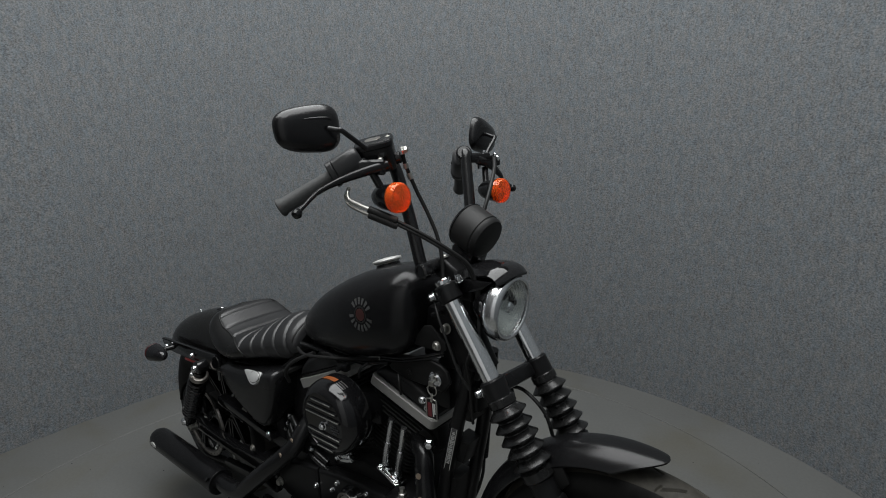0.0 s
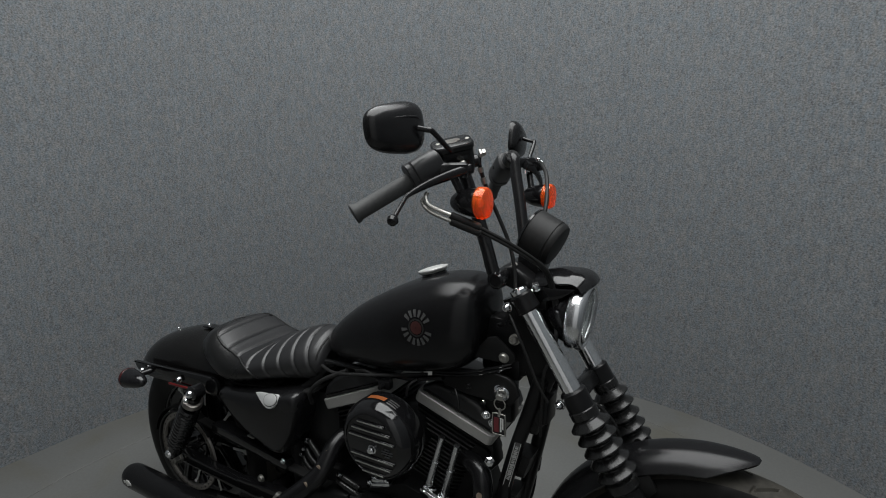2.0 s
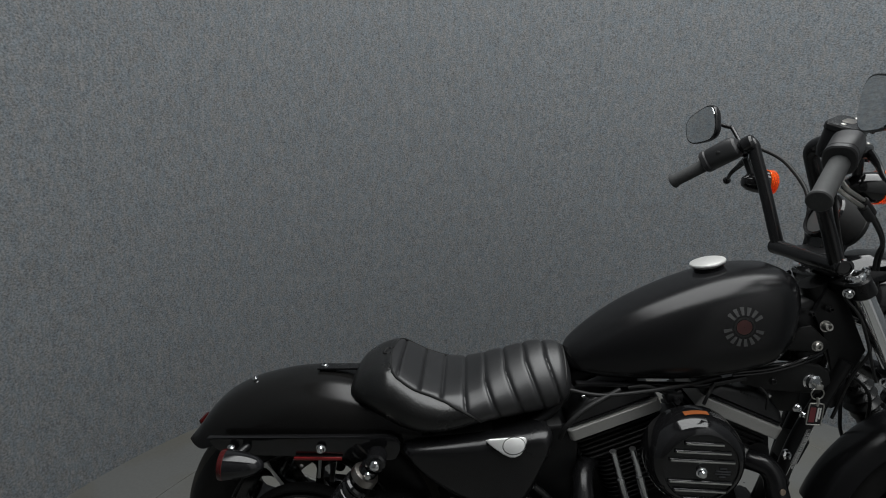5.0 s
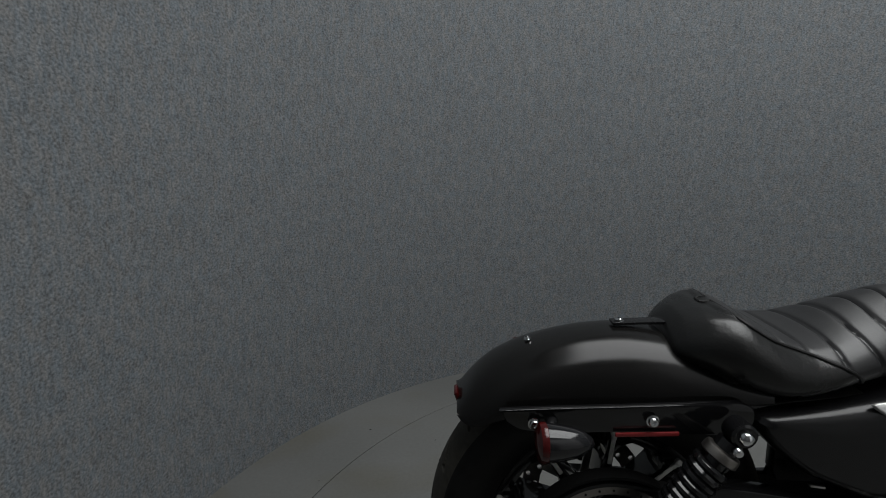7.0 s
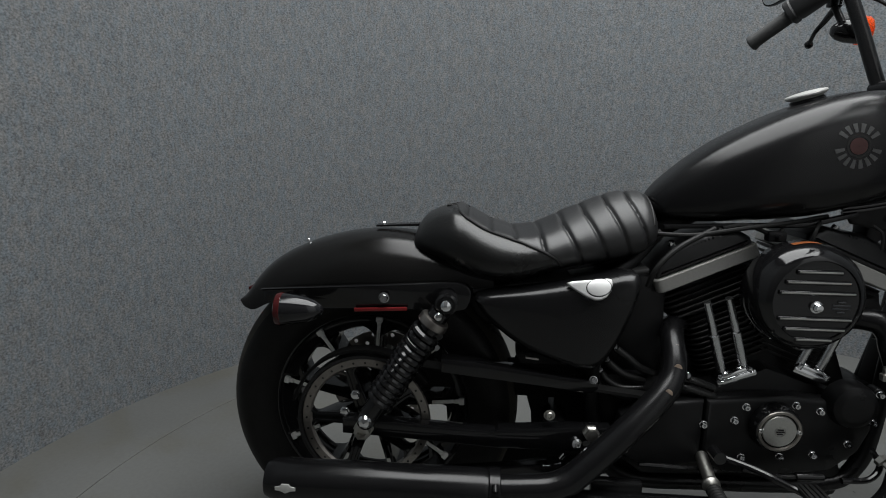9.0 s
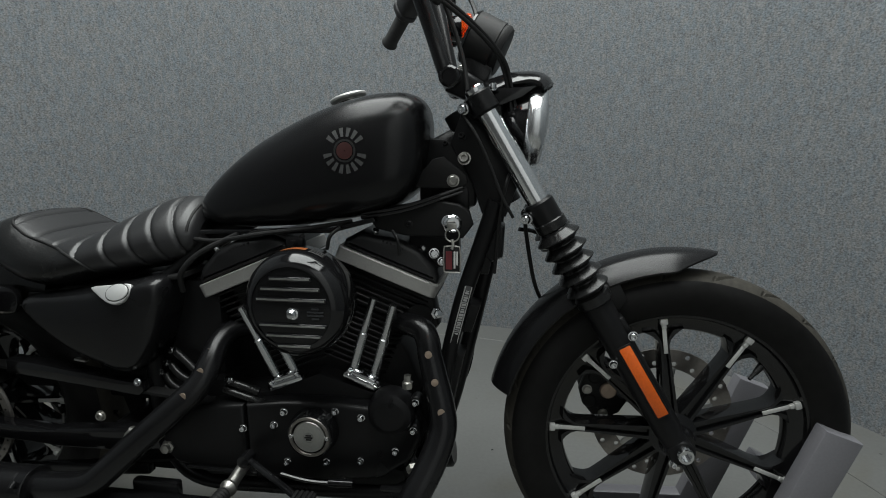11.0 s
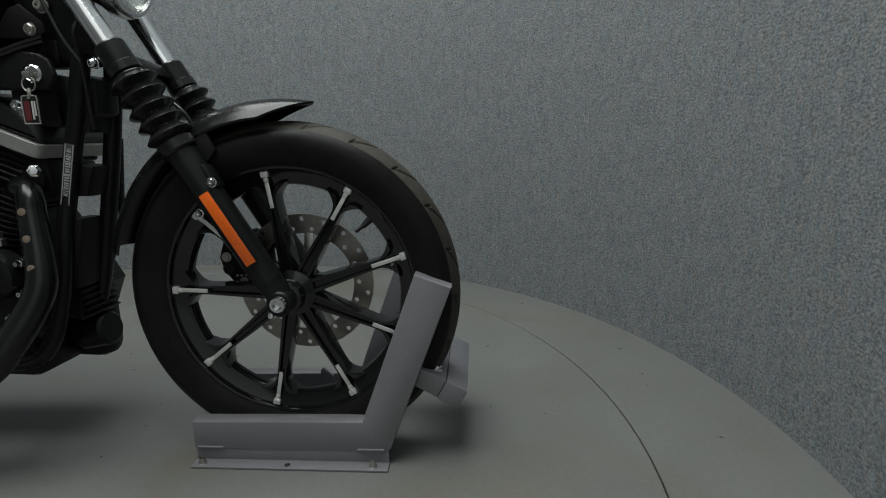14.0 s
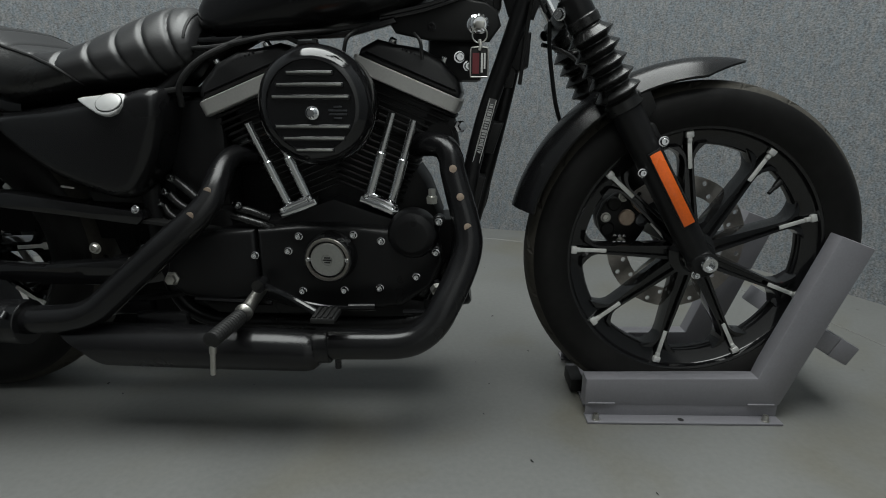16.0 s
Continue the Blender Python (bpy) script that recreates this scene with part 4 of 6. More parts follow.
def round_plate(w, d, c):
    """A plate's outline: half sizes w and d, corners cut round by c."""
    pts = []
    for sx, sy, a0 in ((1, 1, 0), (-1, 1, 90), (-1, -1, 180), (1, -1, 270)):
        for k in range(5):
            a = radians(a0 + 90 * k / 4)
            pts.append((sx * (w - c) + c * math.cos(a), sy * (d - c) + c * math.sin(a)))
    return pts


def plate(w, d, c, h0, h1, soft=0.0012):
    o = round_plate(w, d, c)
    i = round_plate(w - soft, d - soft, max(0.001, c - soft))
    return loft([[(x, y, h0) for x, y in i], [(x, y, h0 + soft) for x, y in o], [(x, y, h1 - soft) for x, y in o], [(x, y, h1) for x, y in i]])


TAPER = Matrix(((1, 0, 0, 0), (0.08, 1, 0, 0), (0, 0, 1, 0), (0, 0, 0, 1)))
for tilt in (22.5, -22.5):
    M = TAPER @ Matrix.Translation(VC + Vector((0.007, 0.029, -0.003) if tilt > 0 else (-0.004, 0.029, -0.010))) @ Matrix.Rotation(radians(tilt), 4, "Y")
    sgn = 1 if tilt > 0 else -1
    cyl = part("cylinder", moved(plate(0.075, 0.058, 0.03, 0.06, 0.25), M), FINS, engine, "black finned cylinder with silver-banded rocker cover")
    for k in range(11):
        h = 0.108 + 0.0122 * k
        part("fin", moved(plate(0.082, 0.066, 0.03, h, h + 0.0042), M), FINS, cyl)
    for k in range(6):
        h = 0.246 + 0.0125 * k
        part("fin", moved(plate(0.094 + 0.003 * k, 0.078, 0.022, h, h + 0.0048), M @ Matrix.Translation((0.006 * sgn, 0, 0))), FINS, cyl)
    part("head", moved(plate(0.075, 0.07, 0.02, 0.24, 0.322), M), POWDER, cyl)
    S = Matrix.Translation((0.008 * sgn, 0, 0))
    part("rocker_band", moved(plate(0.106, 0.098, 0.014, 0.317, 0.345, 0.002), M @ S), BAND, cyl, "brushed alloy rocker box band")
    o1 = [(-0.100, 0.343), (-0.100, 0.358), (-0.078, 0.384), (-0.040, 0.390), (0.000, 0.400), (0.045, 0.396), (0.085, 0.376), (0.100, 0.358), (0.100, 0.343)]
    if sgn < 0:
        o1 = [(-x, z) for x, z in o1]
    part("rocker_cover", moved(slab(o1, -0.092, 0.092, 0.014, 3), M @ S), ROCKER, cyl, "black rocker cover")
    for dx, dh in ((-0.052, 0.388), (0.046, 0.396)):
        part("rocker_bolt", moved(join(turned([(0.0075, 0), (0.008, 0.003), (0.0065, 0.012), (0.002, 0.013)], (dx * sgn, -0.070, dh - 0.003), (0, -0.35, 1), 12)), M @ S), CHROME, cyl)
    ridge = [moved(block(0.0035, 0.020, 0.005, bevel=0.001), M @ S @ Matrix.Translation(((-0.028 + 0.008 * k) * sgn, -0.082, 0.385))) for k in range(6)]
    parts("cover_rib", ridge, POWDER, cyl)
part("front_mount", join(slab([(0.215, 0.60), (0.240, 0.62), (0.290, 0.60), (0.300, 0.545), (0.285, 0.525), (0.245, 0.530), (0.215, 0.550)], -0.020, 0.030, 0.01), rod((0.262, -0.03, 0.565), (0.262, 0.04, 0.565), 0.026, 20)), FINS, engine, "black front engine mount")
part("head_bolt", turned([(0.011, 0), (0.012, 0.006), (0.008, 0.009), (0.008, 0.016), (0.003, 0.017)], (0.300, -0.060, 0.585), (0.5, -0.8, 0.1), 6), CHROME, engine)

# pushrod tubes and their blocks
for A, B in (((-0.083, -0.094, 0.591), (-0.029, -0.066, 0.438)), ((-0.042, -0.094, 0.600), (0.012, -0.068, 0.450)), ((0.1775, -0.062, 0.610), (0.1285, -0.051, 0.453)), ((0.2165, -0.060, 0.597), (0.1715, -0.047, 0.442))):
    A, B = Vector(A), Vector(B)
    d = (B - A).normalized()
    t = part("pushrod_tube", join(rod(A, B, 0.0075, 18), rod(A + d * 0.075, B, 0.0098, 18, soft=0.002)), CHROMEROD, engine, "chrome pushrod tube")
for cx, cy, cz, tilt in ((-0.005, -0.068, 0.431, -23), (0.149, -0.050, 0.435, 22)):
    m = Matrix.Translation((cx, cy, cz)) @ Matrix.Rotation(radians(tilt), 4, "Y")
    part("tappet_block", join(moved(block(0.080, 0.036, 0.014, bevel=0.004), m), moved(block(0.050, 0.030, 0.010, bevel=0.003), m @ Matrix.Translation((0, 0, 0.010))), *[moved(bolt((0, 0, 0), (0, -0.4, 1), 0.006, 0.009), m @ Matrix.Translation((sx * 0.03, -0.012, 0.006))) for sx in (-1, 1)], *[moved(lathe([(0.0125, 0.004), (0.0125, 0.016), (0.010, 0.018)], 18), m @ Matrix.Translation((sx * 0.016, 0, 0))) for sx in (-1, 1)]), CHROME, engine, "chrome tappet block")

# air cleaner
AC = Vector((0.064, 0, 0.622))
air = part("air_cleaner", turned([(0.060, 0), (0.094, 0.004), (0.099, 0.012), (0.099, 0.048), (0.096, 0.062), (0.088, 0.075), (0.078, 0.083), (0.074, 0.084), (0.0725, 0.081), (0.001, 0.081)], (AC.x, -0.105, AC.z), (0, -1, 0), 72), GLOSS, bike, "round gloss black air cleaner with horizontal ribs")
for z, x0, x1 in ((0.6745, 0.025, 0.104), (0.656, 0.008, 0.120), (0.637, -0.001, 0.130), (0.590, 0.002, 0.129), (0.571, 0.014, 0.120), (0.552, 0.034, 0.100)):
    w = x1 - x0
    part("rib", join(moved(block(w, 0.006, 0.0085, bevel=0.0026, seg=3), Matrix.Translation(((x0 + x1) / 2, -0.1875, z)))), GLOSS, air)
    part("rib_edge", moved(block(w - 0.006, 0.0016, 0.0032, bevel=0.0007), Matrix.Translation(((x0 + x1) / 2, -0.1908, z + 0.0005))), ALLOY, air, "thin bright strip along the rib")
part("centre_bolt", turned([(0.011, 0), (0.011, 0.003), (0.0085, 0.004), (0.0085, 0.010), (0.006, 0.013), (0.001, 0.0135)], (0.066, -0.185, 0.612), (0, -1, 0), 20), CHROME, air, "chrome centre screw")
parts("cast_bar", ([moved(block(w, 0.003, 0.003, bevel=0.0008), Matrix.Translation((0.108, -0.1868, 0.613 + dz))) for w, dz in ((0.014, 0.009), (0.030, 0.003), (0.030, -0.003), (0.014, -0.009))]), DARKSTEEL, air)


def rim_label(a0, a1, h0, h1, r, lift):
    vs, fs, n = [], [], 10
    for k in range(n + 1):
        a = radians(a0 + (a1 - a0) * k / n)
        for h in (h0, h1):
            rr = r(h) + lift
            vs.append((AC.x + rr * math.cos(a), -0.105 - h, AC.z + rr * math.sin(a)))
    for k in range(n):
        fs.append((2 * k, 2 * k + 1, 2 * k + 3, 2 * k + 2))
    return vs, fs


rr = lambda h: 0.099 if h < 0.048 else 0.099 - (h - 0.048) * 0.214 if h < 0.062 else 0.096 - (h - 0.062) * 0.615
part("warning_label", rim_label(80, 108, 0.036, 0.050, rr, 0.0012), ORANGELABEL, air, "orange warning label")
parts("label_bar", ([rim_label(60, 76, h, h + 0.004, rr, 0.0012) for h in (0.034, 0.041, 0.048)]), GREYDECAL, air)
part("intake", join(rod((0.064, -0.105, 0.60), (0.064, 0.0, 0.60), 0.040, 24), block(0.12, 0.10, 0.09, Matrix.Translation((0.064, 0.0, 0.60)), 0.02)), POWDER, engine)

# exhaust
fh = [(0.215, -0.015, 0.548), (0.252, -0.042, 0.552), (0.274, -0.054, 0.546), (0.286, -0.066, 0.527), (0.290, -0.071, 0.506), (0.303, -0.084, 0.460), (0.317, -0.099, 0.412), (0.322, -0.112, 0.372), (0.309, -0.132, 0.326), (0.281, -0.163, 0.270), (0.262, -0.176, 0.240), (0.232, -0.186, 0.217), (0.195, -0.191, 0.2085), (0.135, -0.194, 0.207), (0.050, -0.196, 0.205)]
pipe_r = lambda t: 0.0235 + 0.0045 * min(1.0, max(0.0, (t - 0.25) / 0.35))
front_pipe = part("front_exhaust_pipe", tube(fh, pipe_r, 24, 6), MATT, bike, "matt black front exhaust header")
parts("shield_slot", ([turned([(0.0070, 0), (0.0070, 0.003), (0.001, 0.004)], (x + 0.003, y - 0.0236, z + 0.001), (0.25, -1, 0.1), 16) for x, y, z in ((0.288, -0.0695, 0.511), (0.3025, -0.0840, 0.462), (0.317, -0.0995, 0.410))]), HOT, front_pipe, "heat-tinted steel showing in the shield slots")
part("pipe_clamp", rod((0.052, -0.196, 0.202), (0.078, -0.1955, 0.204), 0.0325, 28, soft=0.002), MATT, front_pipe)
lm = []
for x, r in ((0.058, 0.026), (0.050, 0.034), (0.036, 0.038), (-0.12, 0.040), (-0.30, 0.040), (-0.34, 0.040), (-0.375, 0.040)):
    ring = []
    for k in range(32):
        a = 2 * math.pi * k / 32
        z = math.sin(a)
        dx = 0.0
        if x <= -0.30:
            dx = -(x + 0.30) * (-0.5 * z + 0.1) * 1.0 - (0.03 * max(0, z) if x < -0.33 else 0)
        ring.append((x + dx, -0.196 + r * math.cos(a), 0.192 + r * z))
    lm.append(ring)
part("lower_muffler", loft(lm), MATT, bike, "matt black lower muffler with slash-cut end")
rh = [(-0.095, -0.010, 0.528), (-0.127, -0.050, 0.527), (-0.140, -0.086, 0.510), (-0.143, -0.116, 0.481), (-0.152, -0.138, 0.449), (-0.178, -0.158, 0.418), (-0.230, -0.180, 0.370), (-0.290, -0.196, 0.315), (-0.325, -0.203, 0.283), (-0.350, -0.207, 0.263), (-0.385, -0.210, 0.250), (-0.43, -0.211, 0.245), (-0.50, -0.211, 0.240)]
rear_pipe = part("rear_exhaust_pipe", tube(rh, lambda t: 0.0215 + 0.0045 * min(1.0, t / 0.5), 24, 6), MATT, bike, "matt black rear exhaust header")
parts("shield_slot", ([turned([(0.0075, 0), (0.0075, 0.003), (0.001, 0.004)], (x - 0.001, y - 0.0225, z + 0.003), (-0.1, -1, 0.1), 16) for x, y, z in ((-0.141, -0.096, 0.500), (-0.145, -0.124, 0.470), (-0.168, -0.151, 0.430))]), HOT, rear_pipe, "heat-tinted steel showing in the shield slots")
muf = part("rear_muffler", turned([(0.026, 0), (0.036, 0.008), (0.0395, 0.02), (0.0395, 0.410), (0.038, 0.428), (0.033, 0.440), (0.022, 0.442), (0.020, 0.40), (0.001, 0.40)], (-0.490, -0.211, 0.238), (-1, 0, 0), 40), MATT, bike, "matt black straight rear muffler")
part("band_clamp", join(rod((-0.478, -0.211, 0.238), (-0.500, -0.211, 0.238), 0.0408, 36, soft=0.0015), rod((-0.489, -0.245, 0.270), (-0.489, -0.255, 0.262), 0.006, 12)), MATT, muf, "dull steel muffler clamp")
star = [(-0.020, 0.003), (-0.010, 0.005), (-0.007, 0.009), (0.007, 0.009), (0.010, 0.005), (0.020, 0.003), (0.020, -0.004), (0.010, -0.005), (0.0, -0.010), (-0.010, -0.005), (-0.020, -0.004)]
part("muffler_badge", moved(slab([(-0.884 + a, 0.242 + b) for a, b in star], -0.2515, -0.2475, 0.001), Matrix.Identity(4)), BRIGHT, muf, "small worn silver muffler badge")
parts("exhaust_bracket", (block(0.10, 0.02, 0.05, Matrix.Translation((-0.25, -0.165, 0.222)), 0.006), block(0.05, 0.03, 0.012, Matrix.Translation((0.03, -0.15, 0.158)), 0.003), rod((0.085, -0.18, 0.150), (0.085, -0.18, 0.176), 0.006, 10)), SATIN, bike)

# the thin slab is no tank part: added to darken the gap below the cover
part("oil_tank", join(block(0.36, 0.15, 0.125, Matrix.Translation((-0.37, 0.035, 0.5675)), 0.02), slab([(-0.447, 0.452), (-0.452, 0.56), (-0.20, 0.56), (-0.20, 0.43), (-0.436, 0.43)], -0.050, -0.022, 0.004), block(0.12, 0.12, 0.22, Matrix.Translation((-0.205, 0.0, 0.525)), 0.02)), POWDER, bike, "black oil tank and battery box with an added dark filler panel")
part("gearbox", block(0.16, 0.20, 0.20, Matrix.Translation((-0.215, 0.02, 0.33)), 0.02), POWDER, engine)

# footpeg, brake pedal
peg_rings = []
for k in range(41):
    t = k / 40
    peg_rings.append((0.0125 + (0.0022 if k % 3 else 0.0) - 0.001 * t, 0.10 * t))
peg = part("footpeg", turned([(0.010, 0)] + peg_rings + [(0.009, 0.102)], (-0.082, -0.205, 0.258), (-0.05, -1, 0.0), 20), RUBBER, bike, "black ribbed rubber footpeg")
part("peg_mount", join(rod((-0.075, -0.12, 0.280), (-0.080, -0.19, 0.260), 0.012, 14), turned([(0.016, 0), (0.017, 0.006), (0.012, 0.014), (0.012, 0.02)], (-0.081, -0.186, 0.260), (0, -1, 0), 14)), STEEL, peg)
part("peg_feeler", join(rod((-0.087, -0.300, 0.252), (-0.088, -0.302, 0.234), 0.0062, 12), rod((-0.088, -0.302, 0.236), (-0.091, -0.303, 0.196), 0.0046, 12)), STEEL, peg, "bare steel feeler bolt below the peg")
ped = part("brake_pedal", join(tube([(-0.055, -0.155, 0.300), (0.0, -0.185, 0.292), (0.06, -0.210, 0.272), (0.085, -0.225, 0.266)], 0.0065, 10), rod((-0.06, -0.14, 0.302), (-0.06, -0.17, 0.302), 0.012, 16)), GLOSS, bike, "black rear brake pedal")
part("pedal_pad", join(block(0.042, 0.050, 0.010, Matrix.Translation((0.082, -0.230, 0.275)), 0.003), *[block(0.006, 0.046, 0.004, Matrix.Translation((0.067 + 0.0095 * k, -0.230, 0.281)), 0.001) for k in range(4)]), RUBBER, ped, "ribbed rubber pedal pad")
parts("linkage", (tube([(0.0, -0.135, 0.262), (0.06, -0.14, 0.255), (0.13, -0.14, 0.256)], 0.004, 8), rod((0.10, -0.14, 0.256), (0.15, -0.14, 0.258), 0.008, 12), rod((-0.20, -0.135, 0.262), (-0.05, -0.135, 0.257), 0.0045, 8)), GLOSS, ped)

# hoses behind the rear header, with chrome clamps
hoses = (((-0.249, -0.074, 0.483), (-0.220, -0.080, 0.463), (-0.199, -0.082, 0.4455), (-0.170, -0.078, 0.432)), ((-0.262, -0.074, 0.455), (-0.244, -0.080, 0.439), (-0.221, -0.082, 0.4255), (-0.185, -0.078, 0.417)), ((-0.275, -0.074, 0.432), (-0.2605, -0.080, 0.414), (-0.2317, -0.083, 0.4005), (-0.186, -0.080, 0.400)), ((-0.286, -0.074, 0.408), (-0.260, -0.080, 0.392), (-0.208, -0.082, 0.3725), (-0.17, -0.078, 0.366)), ((-0.125, -0.105, 0.420), (-0.0998, -0.108, 0.4136), (-0.061, -0.106, 0.4015), (-0.045, -0.095, 0.392)), ((-0.115, -0.100, 0.432), (-0.090, -0.102, 0.428), (-0.055, -0.098, 0.414)))
hose, *_ = parts("breather_hose", [tube(h, 0.0080, 12) for h in hoses], GAITER, bike, "black rubber oil hoses")
parts("hose_clamp", [turned([(0.0075, 0), (0.0085, 0.004), (0.0065, 0.011), (0.002, 0.012)], p, (-0.4, -0.8, 0.5), 10) for p in ((-0.2483, -0.078, 0.484), (-0.262, -0.078, 0.457), (-0.2745, -0.078, 0.4345), (-0.110, -0.105, 0.440))], CHROME, hose)

# frame
frame_bits = part("frame", join(
    tube([(0.412, -0.036, 0.800), (0.383, -0.028, 0.71), (0.3475, -0.022, 0.60), (0.318, -0.030, 0.47), (0.298, -0.045, 0.33), (0.270, -0.055, 0.24), (0.20, -0.06, 0.195), (-0.05, -0.07, 0.19), (-0.22, -0.08, 0.205), (-0.28, -0.08, 0.30), (-0.29, -0.08, 0.50), (-0.25, -0.075, 0.60)], 0.0165, 14),
    tube([(0.415, 0.042, 0.815), (0.402, 0.044, 0.72), (0.378, 0.047, 0.60), (0.348, 0.05, 0.47), (0.312, 0.052, 0.33), (0.270, 0.055, 0.24), (0.20, 0.06, 0.195), (-0.05, 0.07, 0.19), (-0.22, 0.08, 0.205), (-0.28, 0.08, 0.30), (-0.29, 0.08, 0.50), (-0.25, 0.075, 0.60)], 0.0165, 14),
    rod((0.336, 0, 0.965), (0.430, 0, 0.790), 0.030, 24),
    tube([(0.37, 0, 0.93), (0.22, 0, 0.86), (0.0, 0, 0.80), (-0.20, 0, 0.70), (-0.28, 0, 0.62)], 0.024, 14),
    tube([(-0.17, -0.055, 0.72), (-0.28, -0.08, 0.63), (-0.54, -0.10, 0.60)], 0.012, 12),
    tube([(-0.17, 0.055, 0.72), (-0.28, 0.08, 0.63), (-0.54, 0.10, 0.60)], 0.012, 12)), POWDER, bike, "black tubular steel frame")
part("neck_gusset", slab([(0.325, 0.905), (0.345, 0.960), (0.385, 0.945), (0.450, 0.825), (0.430, 0.770), (0.385, 0.775), (0.365, 0.835)], -0.036, -0.024, 0.004), POWDER, frame_bits)
part("tank_tab", slab([(0.250, 0.826), (0.294, 0.877), (0.315, 0.882), (0.342, 0.860), (0.357, 0.848), (0.360, 0.834), (0.345, 0.823), (0.286, 0.824)], -0.054, -0.046, 0.003), FINS, frame_bits)
part("switch_plate", slab([(0.170, 0.770), (0.191, 0.788), (0.304, 0.803), (0.345, 0.796), (0.364, 0.784), (0.372, 0.758), (0.352, 0.731), (0.243, 0.734), (0.186, 0.746)], -0.062, -0.050, 0.005, 3), FINS, frame_bits)
parts("gusset_bolt", (bolt((0.333, -0.054, 0.838), (0, -1, 0), 0.0095, 0.008),), STEEL, frame_bits)
part("plate_screw", bolt((0.250, -0.062, 0.757), (0, -1, 0), 0.0065, 0.004), POWDER, frame_bits)
parts("gusset_bolt", (bolt((0.352, -0.040, 0.878), (0, -1, 0.2), 0.010, 0.014), ), STEEL, frame_bits)
parts("gusset_screw", (bolt((0.348, -0.046, 0.918), (0, -1, 0.2), 0.006, 0.012), bolt((0.317, -0.040, 0.905), (0, -1, 0.2), 0.005, 0.010)), POWDER, frame_bits)
parts("coil_bracket", (block(0.10, 0.05, 0.10, Matrix.Translation((0.290, 0.0, 0.715)), 0.010), block(0.11, 0.05, 0.13, Matrix.Translation((0.318, 0.0, 0.850)), 0.010), block(0.05, 0.05, 0.05, Matrix.Translation((0.335, -0.005, 0.80)), 0.008)), POWDER, frame_bits)
parts("loom_strand", (tube([(0.16, -0.068, 0.775), (0.24, -0.070, 0.790), (0.31, -0.062, 0.812), (0.35, -0.050, 0.826)], 0.0035, 8), tube([(0.16, -0.068, 0.768), (0.24, -0.070, 0.783), (0.31, -0.062, 0.805), (0.35, -0.050, 0.818)], 0.0035, 8)), GLOSS, frame_bits, "thin black cables along the frame")
random.seed(11)
LAB_N = Vector((0.34, -0.94, -0.10)).normalized()
lab_m = axis_matrix(Vector((0.341, -0.0225, 0.577)) + LAB_N * 0.0172, (0.245, 0.0, 0.97), LAB_N)
data_label = part("frame_label", moved(block(0.0150, 0.0016, 0.122, bevel=0.0004), lab_m), GREYDECAL, frame_bits, "pale printed data label along the frame tube")
strips = [moved(block(0.0016, 0.0026, 0.120, bevel=0.0), lab_m @ Matrix.Translation((dx, 0, 0))) for dx in (-0.0066, 0.0066)]
z = -0.056
while z < 0.052:
    L = random.uniform(0.0012, 0.0045)
    strips.append(moved(block(random.uniform(0.0065, 0.0095), 0.0026, L, bevel=0.0), lab_m @ Matrix.Translation((0, 0, z + L / 2))))
    z += L + random.uniform(0.0012, 0.003)
part("label_print", join(*strips), PRINT, data_label, "printed lines and code shown as bars")
part("horn_cover", slab([(0.385, 0.735), (0.405, 0.760), (0.428, 0.75), (0.425, 0.690), (0.405, 0.680), (0.382, 0.70)], -0.032, 0.032, 0.010), POWDER, bike, "black horn cover below the steering head")
for bracket, y0 in (([(0.378, 0.745), (0.412, 0.735), (0.398, 0.655), (0.360, 0.655)], -0.026), ([(0.345, 0.595), (0.384, 0.590), (0.366, 0.532), (0.335, 0.532)], -0.018), ([(0.322, 0.488), (0.352, 0.488), (0.322, 0.345), (0.298, 0.345)], -0.026)):
    part("tube_bracket", slab(bracket, y0, 0.040, 0.006), FINS, frame_bits)
part("oil_sump", block(0.47, 0.13, 0.085, Matrix.Translation((0.005, 0.0, 0.205)), 0.02), FINS, bike, "black underside of the engine")
part("primary_case", block(0.50, 0.075, 0.165, Matrix.Translation((0.045, 0.095, 0.235)), 0.030), FINS, bike, "black primary drive case")
part("oil_filter", rod((0.250, 0.050, 0.222), (0.322, 0.050, 0.236), 0.038, 28, soft=0.006), POWDER, bike, "black oil filter canister")
reg = part("regulator", block(0.05, 0.10, 0.13, Matrix.Translation((0.285, 0.04, 0.335)), 0.006), POWDER, bike, "black finned voltage regulator")
parts("regulator_fin", ([block(0.012, 0.10, 0.004, Matrix.Translation((0.313, 0.04, 0.28 + 0.014 * k)), 0.001) for k in range(9)]), POWDER, reg)
cond = []
for k in range(60):
    t = k / 59
    cond.append((0.0085 + (0.0014 if k % 2 else 0), 0.14 * t))
part("conduit", turned(cond, (0.364, 0.072, 0.505), (0.12, 0, 1), 14), RUBBER, bike, "corrugated black cable conduit")
